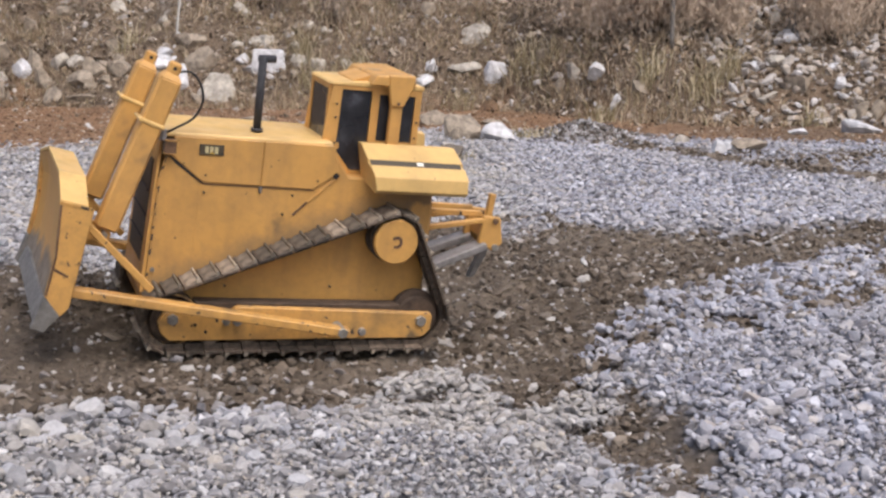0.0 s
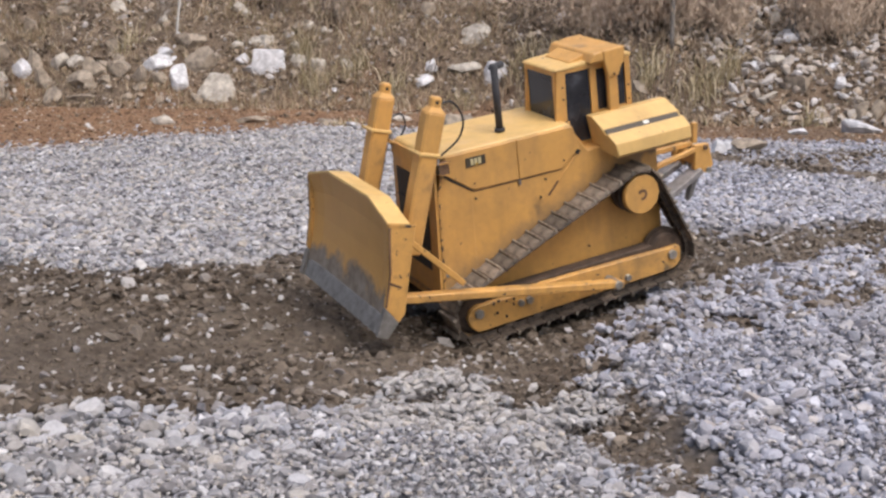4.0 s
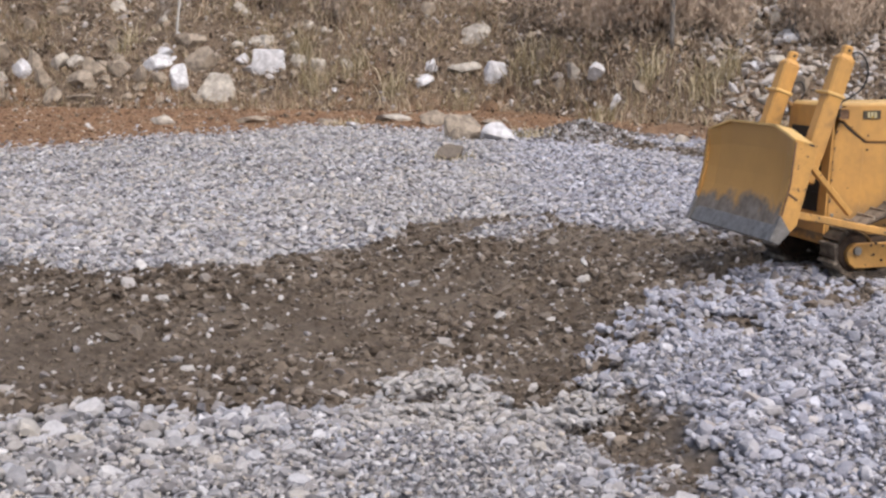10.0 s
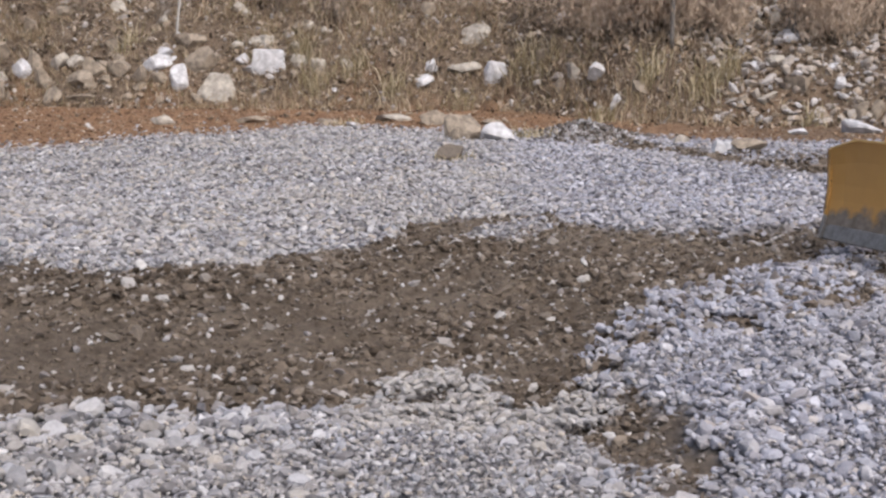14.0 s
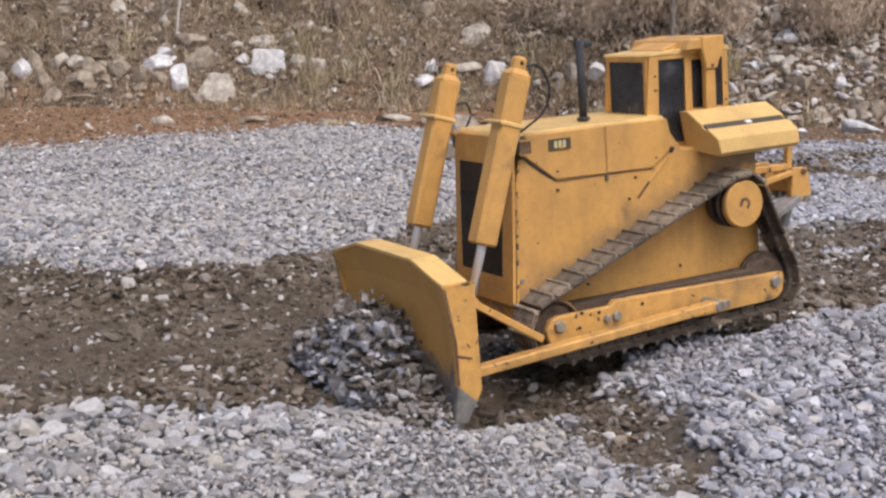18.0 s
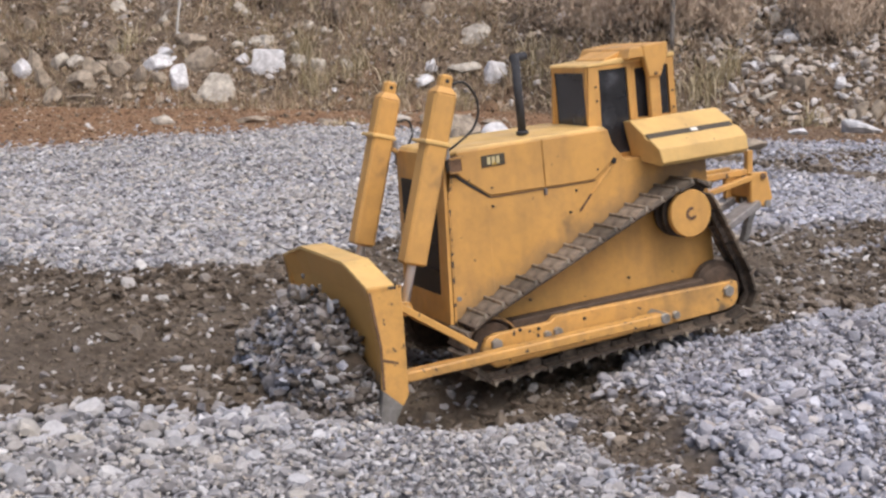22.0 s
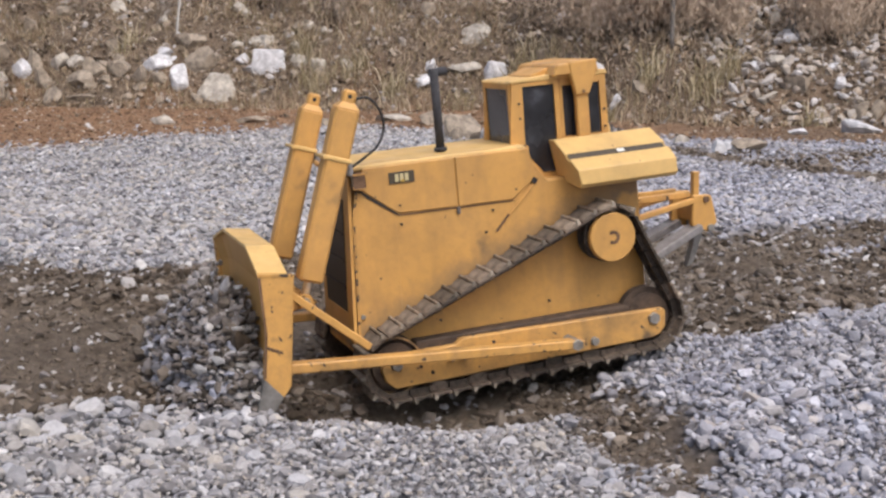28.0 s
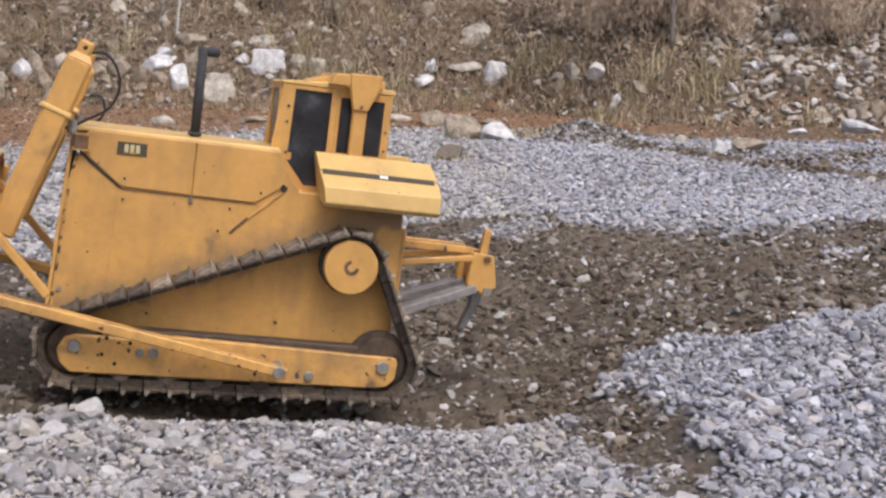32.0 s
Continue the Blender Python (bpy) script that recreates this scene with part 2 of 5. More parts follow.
BARE_X = (-0.62, -0.58, -0.45, -0.29, -0.11, -0.05, 0.01, 0.10, 0.16, 0.24, 0.26, 0.34, 0.42, 0.55, 0.61, 0.75, 1.3, 1.8, 2.4)
BARE_Y = (9, 1.84, 1.86, 1.89, 1.98, 2.01, 2.03, 2.00, 1.98, 2.04, 2.11, 2.26, 2.31, 2.32, 2.34, 2.38, 2.66, 3.0, 3.4)


def soil_at(x, y):
    """How much the ground is stripped to soil: the machine's track, and a scuffed patch beside it."""
    w = 0.045 * wob(x, y, 17) + 0.03 * wob(x, y, 41, 2.0)
    far = np.interp(x, STRIP_FAR_X, STRIP_FAR_Y) + w
    near = np.interp(x, STRIP_NEAR_X, STRIP_NEAR_Y) + w
    # the later pass has laid the near side bare further out, under loose gravel at first
    bare = np.minimum(near, np.interp(x, BARE_X, BARE_Y) + w)
    s = ramp01(y, bare - 0.02, bare + 0.05) * (1 - ramp01(y, far - 0.06, far + 0.03))
    # a lens of gravel left lying in the strip's far side
    lens_ = ((x - 0.18 - 0.5 * (y - 3.7)) / 0.14) ** 2 + ((y - 3.72) / 0.13) ** 2 + 0.8 * wob(x, y, 27, 3.0)
    s = s * (0.12 + 0.88 * ramp01(lens_, 0.35, 1.3))
    px, py = x - 0.285 - 0.11 * (1.88 - y), y - 1.88
    patch = (1 - ramp01((px / 0.086) ** 2 + (py / 0.31) ** 2 + 0.7 * wob(x, y, 34) + 0.4 * wob(x, y, 71, 1.0), 0.4, 1.5)) * 0.92
    old = y - np.interp(x, (0.4, 0.66, 0.9, 1.15, 1.42, 1.55, 2.5), (7.2, 6.65, 6.12, 5.68, 5.28, 4.86, 3.9))
    wide = np.interp(x, (0.6, 0.9, 1.15, 1.5), (0.42, 0.38, 0.26, 0.24))
    trail = (1 - ramp01(abs(old + 0.10 * wob(x, y, 6)), wide * 0.45, wide * 1.15)) * ramp01(x, 0.6, 0.75) * np.clip(0.95 + 0.55 * wob(x, y, 9), 0, 1)
    dusty = 0.6 * ramp01(x, 0.95, 1.5) * ramp01(y, 4.7, 5.2) * (1 - ramp01(y, 5.7, 6.2)) * np.clip(0.8 + 0.6 * wob(x, y, 4, 2.0), 0, 1)
    return np.clip(np.maximum(np.maximum(s, patch), np.maximum(trail, dusty)), 0, 1)


def bank_foot(x):
    return np.interp(x, (-40, -3.2, -1.5, 0.44, 1.07, 2.4, 6, 40), (11, 9.3, 9.05, 8.7, 7.9, 7.3, 6.4, 2)) + 0.12 * wob(x, x * 0.3, 2.2)


def gravel_edge(x):
    return np.interp(x, (-8, -2.05, -1.44, -0.76, -0.1, 0.3, 0.8, 1.2, 1.7, 2.39, 8), (3.3, 5.75, 6.65, 7.45, 7.25, 7.0, 6.7, 6.35, 6.35, 6.3, 5.5)) + 0.1 * wob(x, x, 4)


def height(x, y):
    x, y = np.asarray(x, float), np.asarray(y, float)
    lane = np.interp(x, (-3, -0.9, -0.62, -0.3, 0.0, 0.2, 0.45, 0.75, 1.1, 2.0, 4), (0.06, 0.065, 0.045, 0.0, -0.022, -0.02, 0.02, 0.052, 0.035, 0.02, 0.02))
    z = lane * ramp01(y, 1.2, 1.9) * (1 - ramp01(y, 3.2, 4.4))
    soil = soil_at(x, y)
    z = z - 0.022 * soil * (1 - ramp01(y, 3.6, 4.4))
    z = z + 0.016 * ramp01(y, 3.3, 4.0) * (1 - ramp01(y, 6.2, 7.2))
    # ruts pressed by the tracks along the strip, and the churned edge
    mid = (np.interp(x, STRIP_FAR_X, STRIP_FAR_Y) * 0.45 + np.interp(x, STRIP_NEAR_X, STRIP_NEAR_Y) * 0.55)
    for k, d in ((-0.20, 0.016), (0.16, 0.018)):
        z = z - d * soil * np.exp(-((y - mid - k) / 0.07) ** 2)
    z = z + soil * (0.011 * wob(x, y, 24.0, 2.0) + 0.008 * wob(x, y, 51.0, 1.0)) * (1 - ramp01(y, 4.2, 4.8))
    # the packed lane lies lower than the churned bank along its far side
    z = z + 0.020 * soil * ramp01(y, mid + 0.06, mid + 0.12) * (1 - ramp01(x, 0.3, 0.7)) * (1 - ramp01(y, 3.9, 4.3))
    # a low berm thrown up along the strip's near side
    z = z + 0.012 * np.exp(-((y - np.interp(x, STRIP_NEAR_X, STRIP_NEAR_Y) - 0.02) / 0.06) ** 2) * (1 - ramp01(x, 0.1, 0.25))
    # where the blade dug in
    z = z - 0.030 * np.exp(-((x - 0.02) / 0.17) ** 2 - ((y - 2.0) / 0.11) ** 2)
    # the furrow that its near corner cuts along the gravel's edge
    cut = np.interp(x, (-0.5, -0.29, -0.11, 0.1, 0.25), (1.92, 1.96, 2.03, 2.06, 2.08))
    z = z - 0.020 * np.exp(-((y - cut) / 0.065) ** 2) * ramp01(x, -0.55, -0.40) * (1 - ramp01(x, 0.18, 0.30))
    z = z + 0.010 * wob(x, y, 5.0) + 0.006 * wob(x, y, 13.0, 1.0)
    up = np.maximum(y - bank_foot(x), 0)
    rise = np.minimum(up * 0.62 + 0.10 * ramp01(up, 0, 0.5), 3.4)
    z = z + rise + 0.10 * wob(x, y, 2.6) * ramp01(up, 0, 1.0) + 0.04 * wob(x, y, 7.0) * ramp01(up, 0, 0.6)
    return z


def zone_colours(x, y):
    soft_ = 0.10 + 0.25 * ramp01(-x, 0.4, 1.5)
    clay = ramp01(y, gravel_edge(x) - soft_, gravel_edge(x) + soft_)
    clay = np.maximum(clay, 0.0)
    bank = ramp01(y + 0.3 * wob(x, y, 5), bank_foot(x) - 0.25, bank_foot(x) + 0.25)
    bank = np.maximum(bank, 0.75 * ramp01(x, 0.7, 1.9) * clay)
    return np.stack([soil_at(x, y), clay, bank, np.ones_like(x)], -1)


def axis(parts):
    out = []
    for a, b, step in parts:
        out += list(np.arange(a, b, step))
    return np.array(out + [parts[-1][1]])


gx = axis([(-90, -20, 7), (-20, -6, 0.8), (-6, -2.2, 0.16), (-2.2, 2.2, 0.03), (2.2, 6, 0.16), (6, 20, 0.8), (20, 90, 7)])
gy = axis([(-60, -6, 6), (-6, 1.2, 0.3), (1.2, 4.4, 0.03), (4.4, 12.0, 0.07), (12, 24, 0.6), (24, 120, 8)])
GX, GY = np.meshgrid(gx, gy)
GZ = height(GX, GY)
nx, ny = len(gx), len(gy)
idx = np.arange(nx * ny).reshape(ny, nx)
quads = np.stack([idx[:-1, :-1], idx[:-1, 1:], idx[1:, 1:], idx[1:, :-1]], -1).reshape(-1, 4)


def mesh_from(name, verts, faces, smooth=False):
    """A mesh from arrays: verts (n, 3), faces (m, k)."""
    me = bpy.data.meshes.new(name)
    verts, faces = np.asarray(verts, np.float32), np.asarray(faces, np.int32)
    me.vertices.add(len(verts))
    me.vertices.foreach_set("co", verts.ravel())
    me.loops.add(faces.size)
    me.loops.foreach_set("vertex_index", faces.ravel())
    me.polygons.add(len(faces))
    me.polygons.foreach_set("loop_start", np.arange(0, faces.size, faces.shape[1], dtype=np.int32))
    me.update(calc_edges=True)
    me.validate()
    me.polygons.foreach_set("use_smooth", np.full(len(me.polygons), smooth))
    return me


gme = mesh_from("ground", np.stack([GX, GY, GZ], -1).reshape(-1, 3), quads, True)
col = gme.color_attributes.new("zones", "FLOAT_COLOR", "POINT")
col.data.foreach_set("color", zone_colours(GX, GY).astype(np.float32).ravel())
gme.materials.append(ground_mat)
ground = tagged(new("ground", gme), "grey gravel ground with churned soil, red clay and a rough bank", "ground", kind="structure")

# ---- loose stone ----
ICO = []
for k_ in range(12):
    if k_ == 0:
        ICO.append((0, 0, 1))
    elif k_ == 11:
        ICO.append((0, 0, -1))
    else:
        a_ = (k_ - 1) % 5 * 2 * math.pi / 5 + (math.pi / 5 if k_ > 5 else 0)
        ICO.append((0.894 * math.cos(a_), 0.894 * math.sin(a_), 0.447 if k_ < 6 else -0.447))
ICO = np.array(ICO)
ICO_F = np.array([(0, i, i % 5 + 1) for i in range(1, 6)] + [(i, i + 5, i % 5 + 1) for i in range(1, 6)] + [(i % 5 + 1, i + 5, i % 5 + 6) for i in range(1, 6)] + [(11, i % 5 + 6, i + 5) for i in range(1, 6)])
rng = np.random.default_rng(7)


def stone_shapes(count, jit=0.30):
    """Angular chips: jittered solids cut flat on a few sides."""
    out = []
    for _ in range(count):
        v = ICO * (1 + rng.uniform(-jit, jit, (12, 1))) + rng.normal(0, 0.08, (12, 3))
        for _k in range(3):
            d = rng.normal(size=3)
            d /= np.linalg.norm(d)
            h = v @ d
            v = v - np.outer(np.maximum(h - rng.uniform(0.45, 0.75), 0), d)
        out.append(v * np.array([1.0, rng.uniform(0.6, 0.95), rng.uniform(0.33, 0.68)]))
    return np.array(out)


SHAPES = stone_shapes(24)
_ball = bmesh.new()
bmesh.ops.create_icosphere(_ball, subdivisions=2, radius=1.0)
BALL = np.array([v.co[:] for v in _ball.verts])
BALL_F = np.array([[v.index for v in f.verts] for f in _ball.faces])
_ball.free()


def block_shapes(count):
    """Blocky broken stones: a ball split flat on seven sides, its edges a little worn."""
    out = []
    for _ in range(count):
        v = BALL * (1 + rng.uniform(-0.05, 0.05, (len(BALL), 1)))
        d = rng.normal(size=(7, 3))
        d[:, 2] *= 0.6
        d[0], d[1] = (rng.normal(0, 0.12), rng.normal(0, 0.12), 1), (rng.normal(0, 0.2), rng.normal(0, 0.2), -1)
        for k in d / np.linalg.norm(d, axis=1)[:, None]:
            v = v - np.outer(np.maximum(v @ k - rng.uniform(0.42, 0.72), 0) * 0.97, k)
        v = v / abs(v).max(0)
        out.append(v * np.array([1.0, rng.uniform(0.6, 0.95), rng.uniform(0.36, 0.66)]))
    return np.array(out)


BLOCKS = block_shapes(30)


def blocks_mesh(name, x, y, z, size, tilt=0.3):
    n = len(x)
    b = BLOCKS[rng.integers(0, len(BLOCKS), n)] * size[:, None, None]
    v = np.einsum("nij,nkj->nki", turns(n, tilt), b) + np.stack([x, y, z], -1)[:, None, :]
    f = BALL_F[None] + (np.arange(n) * len(BALL))[:, None, None]
    return mesh_from(name, v.reshape(-1, 3), f.reshape(-1, 3))



def turns(n, tilt=0.5):
    """Random rotations: any heading, moderate tilt."""
    a, b, c = rng.uniform(0, 2 * np.pi, n), rng.normal(0, tilt, n), rng.normal(0, tilt, n)
    ca, sa, cb, sb, cc, sc = np.cos(a), np.sin(a), np.cos(b), np.sin(b), np.cos(c), np.sin(c)
    o, i = np.zeros(n), np.ones(n)
    rz = np.array([[ca, -sa, o], [sa, ca, o], [o, o, i]]).transpose(2, 0, 1)
    ry = np.array([[cb, o, sb], [o, i, o], [-sb, o, cb]]).transpose(2, 0, 1)
    rx = np.array([[i, o, o], [o, cc, -sc], [o, sc, cc]]).transpose(2, 0, 1)
    return rz @ ry @ rx


def stones_mesh(name, x, y, z, size, tilt=0.5):
    n = len(x)
    s = SHAPES[rng.integers(0, len(SHAPES), n)] * size[:, None, None]
    v = np.einsum("nij,nkj->nki", turns(n, tilt), s) + np.stack([x, y, z], -1)[:, None, :]
    f = ICO_F[None] + (np.arange(n) * 12)[:, None, None]
    return mesh_from(name, v.reshape(-1, 3), f.reshape(-1, 3))


def scatter(x0, x1, y0, y1, step):
    xs, ys = np.meshgrid(np.arange(x0, x1, step), np.arange(y0, y1, step))
    xs = xs.ravel() + rng.uniform(-0.5, 0.5, xs.size) * step
    ys = ys.ravel() + rng.uniform(-0.5, 0.5, ys.size) * step
    keep = abs(xs) < 0.37 * ys + 0.22
    return xs[keep], ys[keep]


def stuff(name, me, mat, label, category):
    me.materials.append(mat)
    return tagged(new(name, me), label, category, kind="stuff")


def gravel_cover():
    parts = []
    for (y0, y1, step, lo, hi) in ((1.35, 3.0, 0.0185, 0.008, 0.032), (3.0, 4.6, 0.0185, 0.009, 0.024), (4.6, 7.7, 0.024, 0.011, 0.023)):
        x, y = scatter(-3.2, 3.2, y0, y1, step)
        s = soil_at(x, y)
        keep = (s < rng.uniform(0.05, 0.9, len(x))) & (y < gravel_edge(x) + (rng.normal(0, 1, len(x)) - 0.5 * ramp01(-x, 0.4, 1.5)) * (0.12 + 0.34 * ramp01(-x, 0.4, 1.5)))
        x, y = x[keep], y[keep]
        coarse = 0.5 + 0.5 * wob(x, y, 6.0, 4.0)
        size = lo + (hi - lo) * rng.beta(1.2, 2.9, len(x)) * (0.55 + 0.6 * coarse)
        tongue = np.exp(-((x + 0.02 + 0.12 * (y - 1.8)) / 0.08) ** 2) * (1 - ramp01(y, 2.2, 2.5))
        size = size * (1 - 0.42 * tongue) * (1 + 0.16 * ramp01(-x, 0.12, 0.3) * (1 - ramp01(y, 2.2, 2.5)))
        parts.append((x, y, size))
    # a thinner cover over the rest of the yard
    xs, ys = np.meshgrid(np.arange(-4.6, 4.6, 0.046), np.arange(-2.2, 7.6, 0.046))
    xs, ys = xs.ravel() + rng.uniform(-0.023, 0.023, xs.size), ys.ravel() + rng.uniform(-0.023, 0.023, ys.size)
    keep = ((abs(xs) >= 0.37 * ys + 0.22) | (ys < 1.35)) & (soil_at(xs, ys) < 0.5) & (ys < gravel_edge(xs))
    parts.append((xs[keep], ys[keep], 0.012 + 0.018 * rng.beta(1.3, 2.4, keep.sum())))
    x, y, size = (np.concatenate([p[i] for p in parts]) for i in range(3))
    z = height(x, y) + size * rng.uniform(-0.15, 0.5, len(x))
    close = (y < 2.9) & (y > 1.35) & (abs(x) < 0.37 * y + 0.22) & (size > 0.0095)
    stuff("gravel", stones_mesh("gravel", x[~close], y[~close], z[~close], size[~close], 0.33), gravel_mat, "loose pale grey crushed limestone gravel", "gravel")
    stuff("coarse_gravel", blocks_mesh("coarse_gravel", x[close], y[close], z[close], size[close] * 0.76, 0.30), gravel_mat, "coarse blocky grey and cream crushed stones", "gravel")
    # fines between the stones, nearest the camera
    x, y = scatter(-1.4, 1.6, 1.35, 3.0, 0.0105)
    keep = soil_at(x, y) < 0.5
    x, y = x[keep], y[keep]
    size = rng.uniform(0.003, 0.0075, len(x))
    stuff("gravel_fines", stones_mesh("gravel_fines", x, y, height(x, y) + size * 0.9 + rng.uniform(0, 0.006, len(x)), size), gravel_mat, "fine grey stone chips between the gravel", "gravel")


def soil_cover():
    x, y = scatter(-1.8, 2.2, 1.5, 4.3, 0.0105)
    x2, y2 = scatter(0.5, 2.2, 4.3, 7.2, 0.022)
    x3, y3 = scatter(0.12, 0.5, 1.5, 2.3, 0.0115)
    x, y = np.concatenate([x, x2, x3]), np.concatenate([y, y2, y3])
    s = soil_at(x, y)
    lumpy = 0.5 + 0.5 * wob(x, y, 9.0, 3.0) + 0.35 * wob(x, y, 23.0, 5.0)
    near = np.interp(x, STRIP_NEAR_X, STRIP_NEAR_Y)
    across = (y - near) / np.maximum(np.interp(x, STRIP_FAR_X, STRIP_FAR_Y) - near, 0.05)
    packed = ramp01(across, 0.14, 0.26) * (1 - ramp01(across, 0.50, 0.62)) * np.clip(0.75 + 0.5 * wob(x, y, 5.0, 1.0), 0, 1) * (1 - ramp01(x, -0.12, 0.06))
    lumpy = lumpy * (1 - 0.55 * packed)
    keep = (s > 0.35) & (rng.random(len(x)) < 0.35 + 0.6 * lumpy)
    x, y, lumpy = x[keep], y[keep], lumpy[keep]
    size = (0.0035 + (0.006 + 0.019 * np.clip(lumpy, 0, 1.2)) * rng.beta(1.0, 2.7, len(x))) * np.where(y > 4.3, 1.7, 1.0)
    z = height(x, y) + size * rng.uniform(-0.45, 0.4, len(x))
    stuff("soil_rubble", stones_mesh("soil_rubble", x, y, z, size), soil_crumb, "dark brown churned soil crumbs and dirty stones", "soil")
    # stray grey stones lying on the soil, thicker towards its edges
    x, y = scatter(-1.8, 2.2, 1.5, 4.3, 0.034)
    s = soil_at(x, y)
    near = np.interp(x, STRIP_NEAR_X, STRIP_NEAR_Y)
    keep = (s > 0.3) & (rng.random(len(x)) < 0.20 + 0.35 * (y < near - 0.03) + 0.25 * np.exp(-((y - near - 0.14) / 0.12) ** 2) + 0.45 * np.exp(-np.maximum(y - near, 0) / 0.12) + 0.40 * np.exp(-abs(y - np.interp(x, STRIP_FAR_X, STRIP_FAR_Y)) / 0.12) + 0.16 * ramp01(wob(x, y, 7.0, 1.0), 0.3, 0.8))
    x, y = x[keep], y[keep]
    size = 0.005 + 0.012 * rng.beta(1.3, 3.0, len(x))
    x2, y2 = scatter(-1.8, 2.2, 1.5, 4.3, 0.06)
    near2 = np.interp(x2, STRIP_NEAR_X, STRIP_NEAR_Y)
    keep = (soil_at(x2, y2) > 0.5) & (rng.random(len(x2)) < 0.12 + 0.45 * np.exp(-np.maximum(y2 - near2, 0) / 0.2))
    x2, y2 = x2[keep], y2[keep]
    size2 = rng.uniform(0.011, 0.024, len(x2))
    stuff("soiled_stones", stones_mesh("soiled_stones", x2, y2, height(x2, y2) + size2 * 0.15, size2, 0.5), dirty_mat, "brown soil-caked stones half sunk in the churned strip", "stones")
    stuff("stray_stones", stones_mesh("stray_stones", x, y, height(x, y) + size * 0.25, size, 0.5), stray_mat, "grey stones half sunk in the soil", "stones")


gravel_cover()
soil_cover()


# ---- building blocks ----
def part(name, bm, mat, parent, label=""):
    me = bpy.data.meshes.new(name)
    bmesh.ops.recalc_face_normals(bm, faces=bm.faces)
    bm.to_mesh(me)
    bm.free()
    me.materials.append(mat)
    ob = new(name, me)
    ob.parent = parent
    return tagged(ob, label)


def bevelled(bm, w, seg=1):
    if w:
        edges = [e for e in bm.edges if len(e.link_faces) == 2 and e.calc_face_angle(0) > 0.5]
        bmesh.ops.bevel(bm, geom=edges, offset=w, segments=seg, affect="EDGES", clamp_overlap=True)
    return bm


def block(x0, x1, y0, y1, z0, z1, w=0.0015):
    bm = bmesh.new()
    bmesh.ops.create_cube(bm, size=1)
    for v in bm.verts:
        v.co = Vector(((x0 + x1) / 2 + v.co.x * (x1 - x0), (y0 + y1) / 2 + v.co.y * (y1 - y0), (z0 + z1) / 2 + v.co.z * (z1 - z0)))
    return bevelled(bm, w)


def prism(profile, y0, y1, w=0.0015):
    """A plate or body: a profile in x, z carried from y0 to y1."""
    bm = bmesh.new()
    a = [bm.verts.new((x, y0, z)) for x, z in profile]
    b = [bm.verts.new((x, y1, z)) for x, z in profile]
    bm.faces.new(a)
    bm.faces.new(b[::-1])
    for i in range(len(a)):
        j = (i + 1) % len(a)
        bm.faces.new((a[i], b[i], b[j], a[j]))
    bmesh.ops.recalc_face_normals(bm, faces=bm.faces)
    return bevelled(bm, w)


def prism_x(profile, x0, x1, w=0.0015):
    """The same with a profile in y, z carried from x0 to x1."""
    bm = prism([(p, q) for p, q in profile], 0, 1, 0)
    for v in bm.verts:
        v.co = Vector((x0 + (x1 - x0) * v.co.y, v.co.x, v.co.z))
    bmesh.ops.recalc_face_normals(bm, faces=bm.faces)
    return bevelled(bm, w)


def rod(a, b, r, seg=16, r2=None, w=0.0):
    a, b = Vector(a), Vector(b)
    bm = bmesh.new()
    bmesh.ops.create_cone(bm, cap_ends=True, segments=seg, radius1=r, radius2=r if r2 is None else r2, depth=(b - a).length)
    m = Matrix.Translation((a + b) / 2) @ (b - a).to_track_quat("Z", "Y").to_matrix().to_4x4()
    bmesh.ops.transform(bm, matrix=m, verts=bm.verts)
    bm = bevelled(bm, w)
    for f in bm.faces:
        f.smooth = seg > 10 and len(f.verts) == 4
    return bm


def bar(a, b, wy, wz, w=0.0015):
    """A square bar from a to b, wy wide across and wz deep."""
    a, b = Vector(a), Vector(b)
    bm = block(-wz / 2, wz / 2, -wy / 2, wy / 2, -(b - a).length / 2, (b - a).length / 2, w)
    bmesh.ops.transform(bm, matrix=Matrix.Translation((a + b) / 2) @ (b - a).to_track_quat("Z", "Y").to_matrix().to_4x4(), verts=bm.verts)
    return bm


def tube(points, r, seg=8):
    bm = bmesh.new()
    raw = [Vector(p) for p in points]
    pts = []
    for i in range(len(raw) - 1):
        p0, p1, p2, p3 = raw[max(i - 1, 0)], raw[i], raw[i + 1], raw[min(i + 2, len(raw) - 1)]
        for k in range(4):
            t = k / 4
            pts.append(0.5 * (2 * p1 + (p2 - p0) * t + (2 * p0 - 5 * p1 + 4 * p2 - p3) * t * t + (3 * p1 - p0 - 3 * p2 + p3) * t ** 3))
    pts.append(raw[-1])
    rings = []
    for i, p in enumerate(pts):
        d = (pts[min(i + 1, len(pts) - 1)] - pts[max(i - 1, 0)]).normalized()
        q = d.to_track_quat("Z", "Y").to_matrix()
        rings.append([bm.verts.new(p + q @ Vector((r * math.cos(2 * math.pi * k / seg), r * math.sin(2 * math.pi * k / seg), 0))) for k in range(seg)])
    for a, b in zip(rings, rings[1:]):
        for k in range(seg):
            bm.faces.new((a[k], a[(k + 1) % seg], b[(k + 1) % seg], b[k])).smooth = True
    bm.faces.new(rings[0])
    bm.faces.new(rings[-1])
    return bm


def joined(*bms):
    out = bmesh.new()
    for b in bms:
        me = bpy.data.meshes.new("piece")
        b.to_mesh(me)
        b.free()
        out.from_mesh(me)
        bpy.data.meshes.remove(me)
    return out


